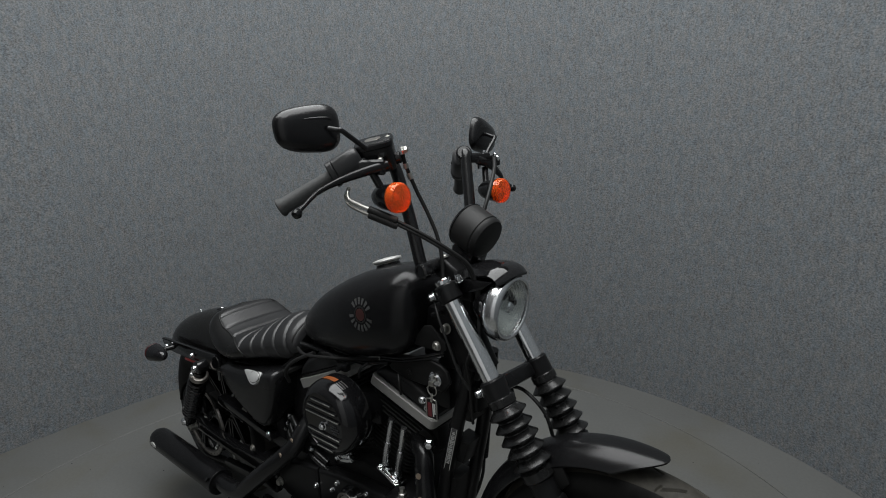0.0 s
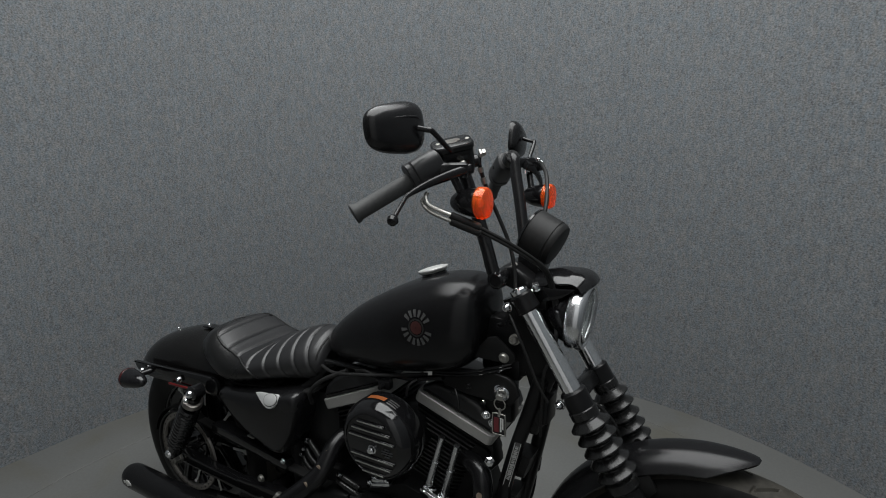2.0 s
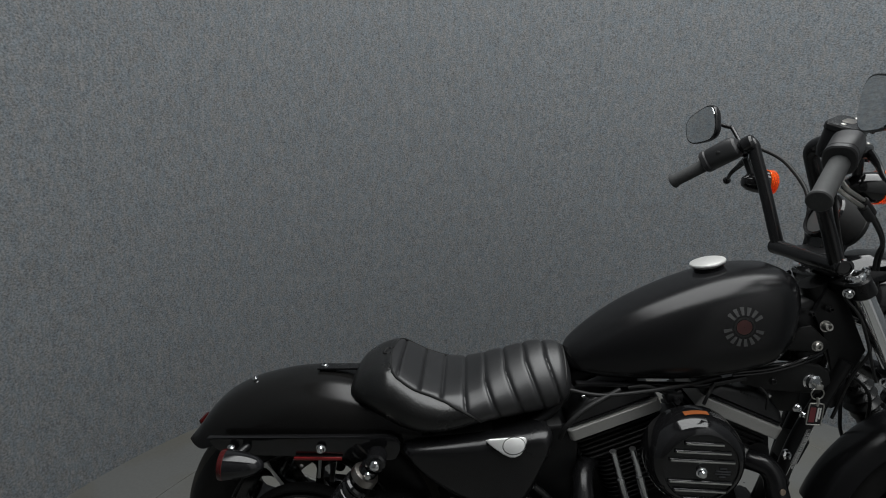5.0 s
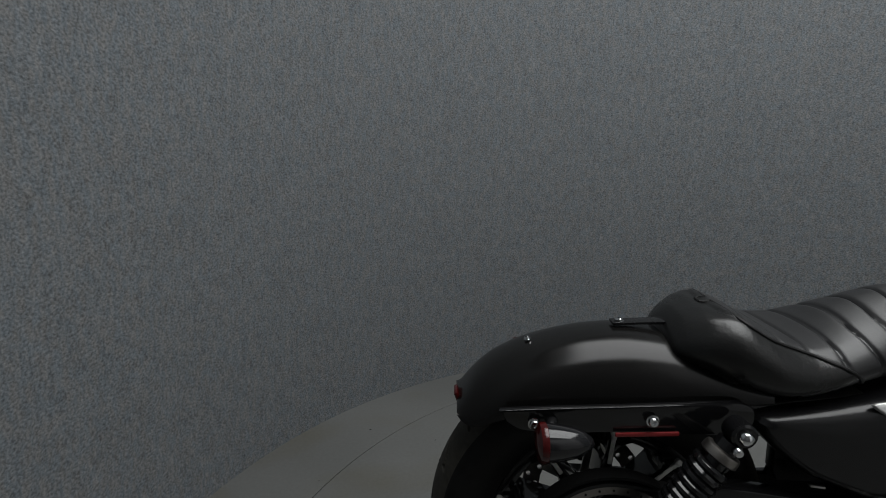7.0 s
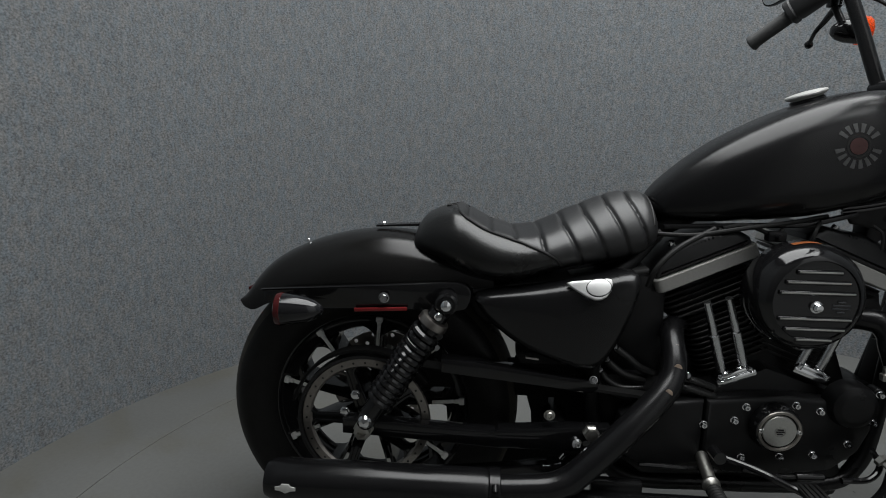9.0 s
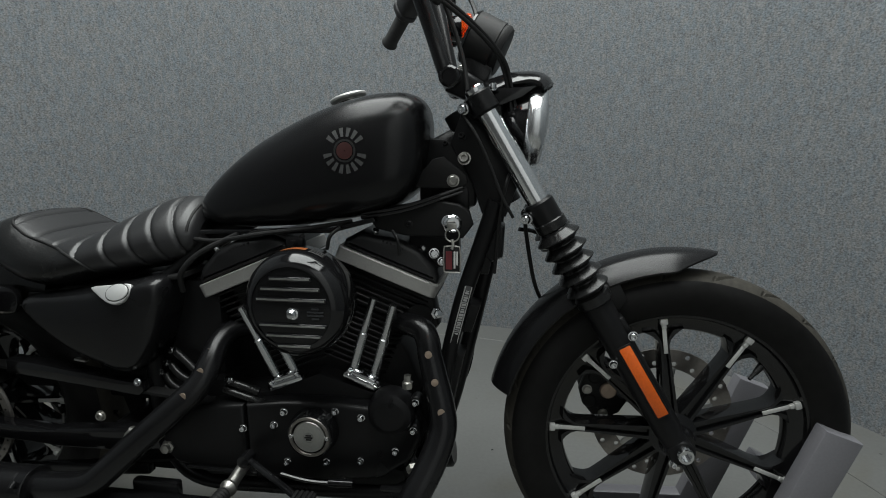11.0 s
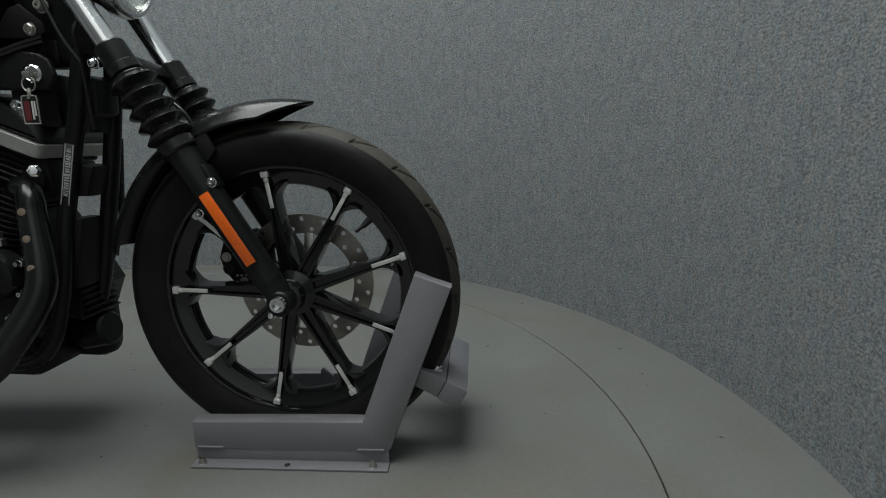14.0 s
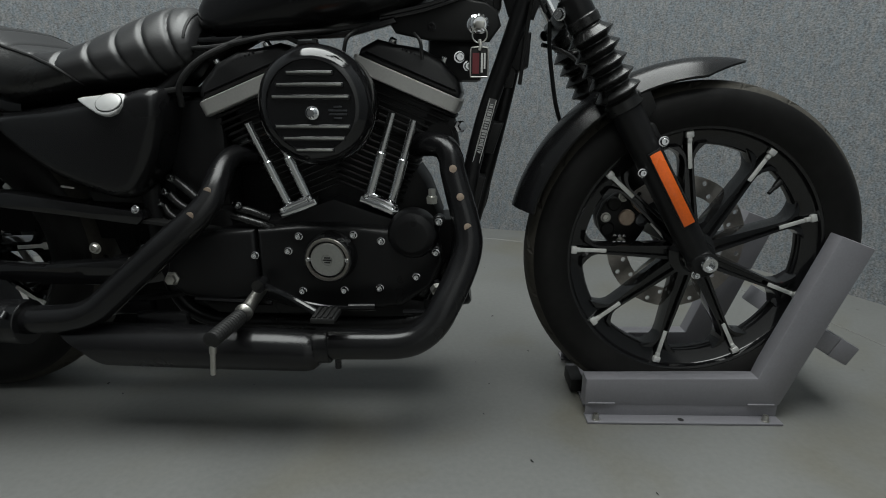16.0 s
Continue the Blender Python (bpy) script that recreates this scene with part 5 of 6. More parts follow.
parts("wiring", (tube([(0.364, 0.072, 0.51), (0.36, 0.070, 0.46), (0.352, 0.062, 0.42), (0.335, 0.06, 0.38)], 0.004, 8),
                    tube([(0.44, -0.05, 0.86), (0.43, -0.07, 0.83), (0.42, -0.05, 0.77), (0.41, -0.03, 0.66)], 0.0035, 8),
                    tube([(-0.19, -0.07, 0.72), (-0.12, -0.095, 0.722), (-0.03, -0.10, 0.738), (0.06, -0.080, 0.748), (0.14, -0.06, 0.760)], 0.0045, 10),
                    tube([(-0.20, -0.10, 0.62), (-0.19, -0.115, 0.66), (-0.15, -0.11, 0.70), (-0.08, -0.09, 0.735)], 0.0055, 10),
                    tube([(0.12, -0.075, 0.75), (0.105, -0.09, 0.735), (0.098, -0.09, 0.71)], 0.0035, 8),
                    tube([(0.22, -0.07, 0.745), (0.232, -0.08, 0.73), (0.235, -0.08, 0.70)], 0.003, 8),
                    tube([(0.05, -0.08, 0.735), (0.03, -0.085, 0.725), (-0.02, -0.085, 0.742), (-0.06, -0.08, 0.735)], 0.004, 8)), RUBBER, bike, "black wiring loom under the tank")
part("choke_box", join(block(0.035, 0.02, 0.02, Matrix.Translation((0.035, -0.085, 0.722)), 0.004), rod((0.035, -0.095, 0.722), (0.035, -0.11, 0.722), 0.006, 10)), POWDER, bike)
part("ignition_switch", join(turned([(0.022, 0), (0.023, 0.010), (0.0205, 0.014), (0.0170, 0.016), (0.0165, 0.024), (0.013, 0.027), (0.0115, 0.024), (0.001, 0.024)], (0.330, -0.045, 0.760), (0.2, -1, 0), 28)), CHROME, bike, "chrome ignition switch")
parts("neck_bolt", (bolt((0.300, -0.075, 0.705), (0.3, -1, 0), 0.008, 0.008), bolt((0.315, -0.075, 0.69), (0.3, -1, 0), 0.007, 0.008)), CHROME, bike)

keys = thing("key_ring", "key with red and black tag hanging from the ignition switch", "key", (0.335, -0.078, 0.745))
ring_pts = [(0.013 * math.cos(2 * math.pi * k / 20), -0.002, -0.004 + 0.013 * math.sin(2 * math.pi * k / 20)) for k in range(21)]
part("split_ring", tube(ring_pts, 0.0014, 8, 1, False), STEEL, keys)
part("key", join(block(0.016, 0.004, 0.012, Matrix.Translation((0, -0.004, 0.012)), 0.002), block(0.006, 0.02, 0.003, Matrix.Translation((-0.003, 0.006, 0.012)), 0.0005)), STEEL, keys)
tag_o = [(x * 0.86, z) for x, z in ((-0.016, -0.074), (-0.018, -0.070), (-0.018, -0.030), (-0.012, -0.024), (0.012, -0.024), (0.018, -0.030), (0.018, -0.070), (0.016, -0.074))]
fob = part("tag", slab(tag_o, -0.006, 0.0, 0.0015), RUBBER, keys, "black rubber key tag with red stripe")
part("tag_rim", tube([(x * 0.97, -0.0062, z * 0.97 - 0.0015) for x, z in tag_o] + [(tag_o[0][0] * 0.97, -0.0062, tag_o[0][1] * 0.97 - 0.0015)], 0.0014, 8, 2, False), STEEL, fob, "grey metal rim of the tag")
part("tag_loop", tube([(0, -0.004, -0.012), (0.002, -0.006, -0.022), (0.0, -0.0065, -0.030)], 0.003, 8), STEEL, keys)
part("tag_stripe", slab([(-0.0115, -0.068), (-0.0115, -0.034), (0.000, -0.034), (0.000, -0.068)], -0.0068, -0.005, 0.0), REDTAG, fob)
parts("tag_bar", (slab([(0.003, -0.066), (0.003, -0.034), (0.0065, -0.034), (0.0065, -0.066)], -0.0068, -0.005, 0.0), slab([(0.0080, -0.060), (0.0080, -0.034), (0.0110, -0.034), (0.0110, -0.060)], -0.0068, -0.005, 0.0)), WHITE, fob)

# ---- front end, turned with the steering ----
def steered(geo):
    return moved(geo, STEER)


FD = Vector((0.512, 0, -0.859)).normalized()
FT = Vector((0.372, 0.004, 0.992))          # top of the fork legs, on the centre line
FY = 0.070


def leg(d, side):
    """A point on a fork leg; the machine leans, so the far leg sits lower."""
    return FT + FD * d + (Vector((0, -FY, 0)) if side < 0 else Vector((0.006, 0.106, -0.015)))


for side in (-1, 1):
    s = Vector((0, side, 0))
    part("fork_tube", steered(rod(leg(0.0, side), leg(0.34, side), 0.0195, 28)), FORKTUBE, bike, "polished steel fork tube")
    part("fork_cap", steered(turned([(0.0170, -0.006), (0.0185, 0.000), (0.0185, 0.008), (0.0165, 0.011), (0.0110, 0.012), (0.0105, 0.0105), (0.001, 0.0105)], leg(0.0, side), -FD, 24)), CHROME, bike, "chrome fork cap")
    top_r = leg(0.258, side)
    gaiter = [(0.024, -0.002), (0.0295, 0.003), (0.0295, 0.018), (0.026, 0.020)]
    for k in range(5):
        h = 0.022 + 0.0268 * k
        gaiter += [(0.0275, h), (0.0280, h + 0.002), (0.0415, h + 0.0145), (0.0418, h + 0.0165), (0.0285, h + 0.0252)]
    gaiter += [(0.0335, 0.159), (0.0335, 0.176), (0.029, 0.180)]
    part("fork_gaiter", steered(turned(gaiter, top_r, FD, 32)), GAITER, bike, "black rubber fork gaiter with concertina folds")
    slider = part("fork_slider", steered(join(rod(leg(0.40, side), leg(0.72, side), 0.0275, 28, 0.0265), rod(leg(0.70, side), leg(0.775, side), 0.0265, 28, 0.022, 0.004), block(0.034, 0.030, 0.060, axis_matrix(leg(0.755, side) + Vector((0.004, 0, 0)), FD), 0.008), rod(leg(0.765, side) + Vector((0, -0.024, 0)), leg(0.765, side) + Vector((0, 0.024, 0)), 0.025, 24, soft=0.003), block(0.034, 0.014, 0.05, axis_matrix(leg(0.50, side) + Vector((0.022, 0, 0.010)), FD), 0.006))), POWDER, bike, "black fork slider")
    if side < 0:
        mid = (leg(0.535, side) + leg(0.665, side)) / 2 + Vector((0.004, -0.0285, 0.002))
        m = axis_matrix(mid, FD, (1, 0, 0))
        part("reflector", steered(join(moved(block(0.006, 0.023, 0.152, bevel=0.0022), m))), REFLECT, slider, "long amber fork reflector")
        part("reflector_back", steered(moved(block(0.005, 0.027, 0.157, bevel=0.002), m)), POWDER, slider)
    parts("slider_bolt", (steered(bolt(leg(0.52, side) + Vector((0.022, 0.024 * side, 0.018)), s, 0.0075, 0.008)), steered(bolt(leg(0.565, side) + Vector((-0.032, 0.020 * side, 0.0)), s, 0.0065, 0.008)), steered(bolt(leg(0.775, side) + Vector((-0.020, 0.020 * side, -0.012)), s, 0.0065, 0.010))), CHROME, slider)

for d, w, nm in ((0.020, 0.020, "upper_triple_clamp"), (0.243, 0.024, "lower_triple_clamp")):
    c = FT + FD * d
    bits = [rod(leg(d - w, sd), leg(d + w, sd), 0.0245 if w < 0.022 else 0.0275, 24, 0.0265 if w < 0.022 else None, 0.004) for sd in (-1, 1)]
    span = leg(d, 1) - leg(d, -1)
    bits.append(moved(block(0.034, 0.034, span.length, bevel=0.008), axis_matrix((leg(d, 1) + leg(d, -1)) / 2 + Vector((-0.014, 0, -0.004)), span, FD)))
    clamp = part(nm, steered(join(*bits)), POWDER, bike, "black fork clamp")
    parts("clamp_bolt", [steered(bolt(leg(d, sd) + Vector((-0.030, 0.012 * sd, -0.010)), (-0.5, sd, -0.2), 0.0085, 0.012)) for sd in (-1, 1)], CHROME, clamp)

# front fender: a rolled sheet concentric with the wheel
rings = []
for k in range(49):
    t = (k / 48) ** 1.3
    a = radians(80.5 + 85 * t)
    grow = min(1.0, 0.004 + (t / 0.17) ** 0.5)
    half = 0.058 * grow
    drop = 0.034 * grow ** 2
    R0 = 0.372 + 0.003 * math.sin(math.pi * t)
    outer_l, inner_l = [], []
    for j in range(17):
        u = -1 + 2 * j / 16
        rr_ = R0 - drop * (abs(u) ** 2.6)
        outer_l.append((FA.x + rr_ * math.cos(a), half * u, FA.z + rr_ * math.sin(a)))
        ri = rr_ - 0.004
        inner_l.append((FA.x + ri * math.cos(a), half * u * 0.97, FA.z + ri * math.sin(a)))
    rings.append(outer_l + inner_l[::-1])
front_fender = part("front_fender", steered(loft(rings)), DENIM, bike, "satin black short front fender", 50)
for side in (-1, 1):
    part("fender_bracket", steered(join(slab([(0.585, 0.615), (0.60, 0.645), (0.64, 0.650), (0.655, 0.62), (0.64, 0.60), (0.60, 0.59)], 0.052 * side - 0.004, 0.052 * side + 0.004, 0.002), bolt((0.600, 0.06 * side, 0.648), (0, side, 0), 0.007, 0.007))), FINS, front_fender)

# brake caliper on the far leg
CAL = [(0.598, 0.365), (0.590, 0.395), (0.600, 0.425), (0.622, 0.445), (0.652, 0.452), (0.676, 0.440), (0.690, 0.410), (0.692, 0.372), (0.676, 0.345), (0.650, 0.330), (0.622, 0.335)]
caliper = part("brake_caliper", steered(join(slab(CAL, 0.045, 0.062, 0.005, 2), slab([(x * 0.94 + 0.039, z * 0.94 + 0.023) for x, z in CAL], 0.070, 0.115, 0.010, 2), *[rod((x, 0.040, z), (x, 0.050, z), 0.0150, 18, soft=0.003) for x, z in ((0.622, 0.425), (0.612, 0.372))])), FINS, bike, "black front brake caliper with bare metal pistons")
part("piston", steered(turned([(0.0175, 0), (0.0175, 0.006), (0.0150, 0.008), (0.001, 0.008)], (0.650, 0.046, 0.396), (0, -1, 0), 22)), HOT, caliper, "dull bare metal piston")
part("bleed_boss", steered(turned([(0.0125, 0), (0.0125, 0.008), (0.0080, 0.009), (0.0075, 0.005), (0.001, 0.005)], (0.681, 0.047, 0.391), (0, -1, 0), 18)), DARKSTEEL, caliper)
parts("caliper_bolt", [steered(bolt((x, 0.044, z), (0, -1, 0), 0.0085, 0.006)) for x, z in ((0.607, 0.396), (0.640, 0.440), (0.642, 0.343))], STEEL, caliper)
parts("pad_pin", [steered(rod((0.628 + 0.010 * k, 0.044, 0.357), (0.628 + 0.010 * k, 0.040, 0.357), 0.0036, 8)) for k in range(3)], CHROME, caliper)
part("brake_hose", steered(join(tube([(0.610, 0.092, 0.42), (0.560, 0.085, 0.50), (0.512, 0.066, 0.575), (0.492, 0.052, 0.620), (0.479, 0.046, 0.680), (0.470, 0.040, 0.735), (0.466, 0.020, 0.775)], 0.0042, 10))), RUBBER, bike, "black front brake hose")

part("sensor_cable", tube([(0.455, 0.045, 0.735), (0.482, 0.060, 0.7296), (0.5124, 0.060, 0.7157), (0.5417, 0.060, 0.690), (0.556, 0.060, 0.660), (0.566, 0.070, 0.60)], 0.0042, 10), GAITER, bike, "black cable looped between the fork legs")

# headlight
HA = Vector((0.483, 0.013, 0.937))
HD = Vector((1, 0.03, -0.10)).normalized()
shell = []
for k in range(13):
    a = radians(90 * k / 12)
    shell.append((max(0.001, 0.068 * math.sin(a)), -0.085 * math.cos(a)))
headlight = part("headlight", turned(shell + [(0.069, 0.004), (0.067, 0.004), (0.066, -0.004)], HA, HD, 48, False), GLOSS, bike, "round headlight with chrome rim and clear lens")
part("trim_ring", turned([(0.0690, -0.022), (0.0730, -0.020), (0.0752, -0.010), (0.0752, -0.002), (0.0735, 0.006), (0.0690, 0.012), (0.0640, 0.014), (0.0610, 0.012), (0.0600, 0.004)], HA, HD, 56, False), TRIM, headlight, "chrome headlight trim ring", 60)
bowl = []
for k in range(15):
    r = 0.064 * k / 14
    bowl.append((max(r, 0.001), -0.040 + 0.044 * (r / 0.064) ** 2))
part("reflector_bowl", turned(bowl, HA, HD, 40, False), REFLECTOR, headlight, "bright reflector bowl")
lens = part("lens", turned([(0.0635, 0.006), (0.0625, 0.010), (0.050, 0.0155), (0.028, 0.0190), (0.001, 0.0205), (0.001, 0.0185), (0.028, 0.0170), (0.049, 0.0135), (0.060, 0.008), (0.0635, 0.006)], HA, HD, 48, False), CLEAR, headlight, "clear domed lens", 70)
lens.visible_shadow = False
part("bulb_socket", turned([(0.0135, -0.040), (0.0135, -0.024), (0.0120, -0.022), (0.0105, -0.023), (0.001, -0.023)], HA, HD, 28), DARKSTEEL, headlight, "dark bulb socket")
part("bulb_shield", turned([(0.0070, -0.024), (0.0095, -0.012), (0.0125, -0.004), (0.0125, 0.001), (0.0095, 0.0055), (0.001, 0.0075)], HA, HD, 28), CHROME, headlight, "chrome bulb shield")
part("aim_stud", turned([(0.0050, -0.022), (0.0065, -0.012), (0.0065, -0.008), (0.0035, -0.007), (0.001, -0.009)], HA + Vector((0, 0.038, -0.002)), HD, 18), RUBBER, headlight)
# visor: an arched eyebrow plate over the lamp
v_top = curve_of([0.360, 0.385, 0.410, 0.440, 0.470, 0.488, 0.504, 0.512], [1.004, 1.020, 1.029, 1.036, 1.0365, 1.034, 1.025, 1.014])
rings = []
for k in range(25):
    t = k / 24
    x = 0.360 + 0.152 * t
    w, d = 0.042 + 0.016 * t ** 0.7, 0.030 - 0.018 * t ** 2
    o_, i_ = [], []
    for j in range(25):
        u = -1 + 2 * j / 24
        back = -0.018 * abs(u) ** 2.4 * t
        z = v_top(x) - d * abs(u) ** 2.6
        o_.append((x + back, 0.012 + w * u, z))
        i_.append((x + back - 0.001, 0.012 + (w - 0.003) * u, z - 0.005))
    rings.append(o_ + i_[::-1])
visor = part("headlight_visor", loft(rings), GLOSS, bike, "glossy black headlight visor", 50)
for sd in (-1, 1):
    part("visor_flank", slab([(0.372, 0.960), (0.375, 0.994), (0.410, 1.003), (0.455, 1.004), (0.482, 1.006), (0.455, 0.986), (0.425, 0.975)], 0.012 + 0.053 * sd - 0.003, 0.012 + 0.053 * sd + 0.003, 0.002), GLOSS, visor)
part("headlight_mount", join(block(0.055, 0.07, 0.03, Matrix.Translation((0.3925, 0.0, 0.965)), 0.006), block(0.030, 0.05, 0.09, Matrix.Translation((0.395, 0.0, 0.92)), 0.01)), POWDER, bike)
parts("visor_bolt", (bolt((0.402, -0.052, 1.000), (0, -0.4, 1), 0.008, 0.012), bolt((0.398, 0.06, 1.000), (0, 0.4, 1), 0.008, 0.012)), CHROME, bike)

# handlebar, a little out of true: its left side sits lower
bar_pts_r = [(0.330, -0.060, 1.019), (0.326, -0.076, 1.021), (0.318, -0.079, 1.038), (0.300, -0.074, 1.090), (0.276, -0.069, 1.155), (0.252, -0.066, 1.220), (0.243, -0.070, 1.244), (0.244, -0.088, 1.258), (0.249, -0.125, 1.262), (0.245, -0.165, 1.253), (0.205, -0.212, 1.223), (0.150, -0.273, 1.180)]
bar_pts_l = [(0.320, 0.085, 1.016), (0.316, 0.110, 1.018), (0.310, 0.120, 1.038), (0.286, 0.146, 1.135), (0.263, 0.168, 1.218), (0.254, 0.178, 1.250), (0.240, 0.190, 1.248), (0.190, 0.236, 1.205), (0.134, 0.303, 1.152)]
handlebar = part("handlebar", join(tube(bar_pts_r, 0.0138, 18, 6), tube(bar_pts_l, 0.0138, 18, 6), rod((0.328, -0.090, 1.019), (0.313, 0.126, 1.016), 0.0165, 20)), SATIN, bike, "tall black handlebar")
for y0, z0, sd in ((-0.084, 1.019, -1), (0.120, 1.016, 1)):
    part("clamp_end", turned([(0.017, -0.012), (0.0185, -0.008), (0.0185, 0.008), (0.015, 0.012), (0.012, 0.0125), (0.0115, 0.010), (0.001, 0.010)], (0.324 - 0.008 * sd, y0, z0), (-0.15, sd, 0), 24), GLOSS, handlebar)
riser = part("riser", join(slab([(0.315, 1.000), (0.318, 1.034), (0.345, 1.040), (0.385, 1.015), (0.392, 0.990), (0.35, 0.985)], -0.040, 0.056, 0.008, 3)), POWDER, bike, "black handlebar riser block")
for y in (-0.028, 0.044):
    part("riser_bolt", bolt((0.345, y, 1.039), (-0.2, 0, 1), 0.0065, 0.006), STEEL, riser)

# speedometer: its back faces forward and down
GD = Vector((0.894, -0.02, -0.447)).normalized()
GA = Vector((0.362, 0.036, 1.102))
gauge = part("speedometer", turned([(0.044, -0.006), (0.049, -0.008), (0.0505, 0.0), (0.0505, 0.046), (0.0485, 0.047), (0.0485, 0.050), (0.0495, 0.051), (0.0490, 0.056), (0.045, 0.062), (0.030, 0.064), (0.001, 0.065)], GA, GD, 56), RUBBER, bike, "round black speedometer on its bracket")
part("bezel", turned([(0.042, -0.010), (0.049, -0.011), (0.0515, -0.006), (0.0455, -0.004)], GA, GD, 48, False), GLOSS, gauge)
part("dial", turned([(0.0435, -0.0045), (0.0435, -0.006), (0.001, -0.0062)], GA, GD, 40), GREYDECAL, gauge, "pale speedometer dial")
part("bracket", join(slab([(0.335, 1.02), (0.340, 1.060), (0.375, 1.075), (0.400, 1.045), (0.385, 1.01)], 0.002, 0.066, 0.006)), SATIN, gauge)


def grip(a, b, end):
    a, b = Vector(a), Vector(b)
    L = (b - a).length
    prof = [(0.0150, 0), (0.0165, 0.003), (0.0165, L - 0.012), (0.0195, L - 0.006), (0.0195, L - 0.002), (0.0175, L), (0.010, L + 0.0005), (0.001, L + 0.0005)]
    return turned(prof, a, b - a, 28)


part("grip", grip((0.212, -0.205, 1.230), (0.134, -0.291, 1.170), 0), GRIP, handlebar, "dark ribbed rubber throttle grip")
part("grip", grip((0.196, 0.230, 1.210), (0.127, 0.311, 1.145), 0), GRIP, handlebar, "dark ribbed rubber grip")


def clamshell(a, b, w, h, lift):
    """A switch housing along the bar: a squarish shell, fuller above."""
    a, b = Vector(a), Vector(b)
    L = (b - a).length
    rings = []
    for f, k in ((0.0, 0.70), (0.05, 0.90), (0.16, 1.0), (0.78, 1.0), (0.82, 0.93), (0.86, 1.02), (0.97, 1.02), (1.0, 0.92)):
        ring = []
        for j in range(32):
            q = 2 * math.pi * j / 32
            c, sn = math.cos(q), math.sin(q)
            ring.append((w * k * math.copysign(abs(c) ** 0.72, c), h * k * math.copysign(abs(sn) ** 0.72, sn) + lift, L * f))
        rings.append(ring)
    return moved(loft(rings), axis_matrix(a, b - a))


for a, b in (((0.250, -0.163, 1.260), (0.208, -0.209, 1.227)), ((0.232, 0.194, 1.242), (0.180, 0.248, 1.196))):
    mid = (Vector(a) + Vector(b)) / 2
    out_y = -1 if a[1] < 0 else 1
    sw = part("switch_housing", clamshell(a, b, 0.0255, 0.0275, 0.005), CASTING, handlebar, "black handlebar switch housing")
    part("shell_screw", turned([(0.0055, 0), (0.0055, 0.0012), (0.0038, 0.0012), (0.0036, 0.0004), (0.0004, 0.0004)], mid + Vector((0.012, 0.0, 0.0315)), (0.25, 0.15 * out_y, 1), 16), DARK, sw)
    parts("switch_button", ([block(0.011, 0.012, 0.009, Matrix.Translation(mid + Vector((-0.024 + 0.004 * k, 0.014 * (k - 1) * -out_y, 0.008 + 0.006 * (k % 2)))) @ Matrix.Rotation(radians(42 * -out_y), 4, "Z"), 0.0025) for k in range(3)]), RUBBER, sw)

# brake master cylinder, levers
MCM = Matrix.Translation((0.260, -0.129, 1.273)) @ Matrix.Rotation(radians(38), 4, "Z") @ Matrix.Rotation(radians(-11), 4, "Y") @ Matrix.Rotation(radians(17), 4, "X")


def pot(levels, shift=0.0):
    """A rounded box from half sizes at several heights."""
    return loft([[(x + shift, y, h) for x, y in round_plate(w, d, min(w, d) * 0.55)] for w, d, h in levels])


mc = part("master_cylinder", join(moved(pot(((0.026, 0.019, -0.040), (0.034, 0.0245, -0.037), (0.0375, 0.0270, -0.022), (0.0385, 0.0275, 0.014)), -0.002), MCM), moved(rod((-0.040, -0.004, -0.020), (0.046, -0.004, -0.020), 0.0125, 20, soft=0.003), MCM)), SATIN, handlebar, "black front brake master cylinder")
part("reservoir_lid", moved(pot(((0.038, 0.027, 0.0145), (0.0405, 0.0295, 0.016), (0.0405, 0.0295, 0.024), (0.0385, 0.0275, 0.0272), (0.030, 0.020, 0.0285)), -0.002), MCM), SATIN, mc, "black reservoir lid with a pale oval plate")
parts("lid_screw", ([moved(bolt((sx * 0.029, sy * 0.0, 0.0272), (0, 0, 1), 0.0035, 0.0025), MCM) for sx in (-1, 1) for sy in (1,)]), STEEL, mc)
part("lid_badge", moved(plate(0.017, 0.010, 0.009, 0.0284, 0.0292, 0.0002), MCM @ Matrix.Translation((-0.002, 0, 0))), DISC, mc, "pale oval plate on the lid")
part("sight_glass", turned([(0.008, 0), (0.0085, 0.003), (0.006, 0.004), (0.001, 0.004)], (0.2855, -0.1390, 1.272), (0.6, -0.8, 0), 20), GLOSS, mc)


def lever(pts, thick):
    """A cast lever blade through points, deep at the pivot and slim towards its ball end."""
    line = glide(pts, 7)
    rings, n = [], len(line)
    for i, q in enumerate(line):
        d = (line[min(i + 1, n - 1)] - line[max(i - 1, 0)]).normalized()
        side = d.cross(Vector((0, 0, 1))).normalized()
        up = side.cross(d)
        t = i / (n - 1)
        h = thick * (1.0 - 0.50 * min(1.0, max(0.0, (t - 0.25) / 0.35)))
        w = thick * (0.62 - 0.22 * min(1.0, max(0.0, (t - 0.2) / 0.4)))
        rings.append([q + side * (w * math.cos(2 * math.pi * j / 14)) + up * (h * math.sin(2 * math.pi * j / 14)) for j in range(14)])
    q, d = line[-1], line[-1] - line[-3]
    return join(loft(rings), turned([(0.003, -0.010), (0.0075, -0.007), (0.0102, 0.0), (0.0080, 0.0065), (0.003, 0.009)], q, d, 18))


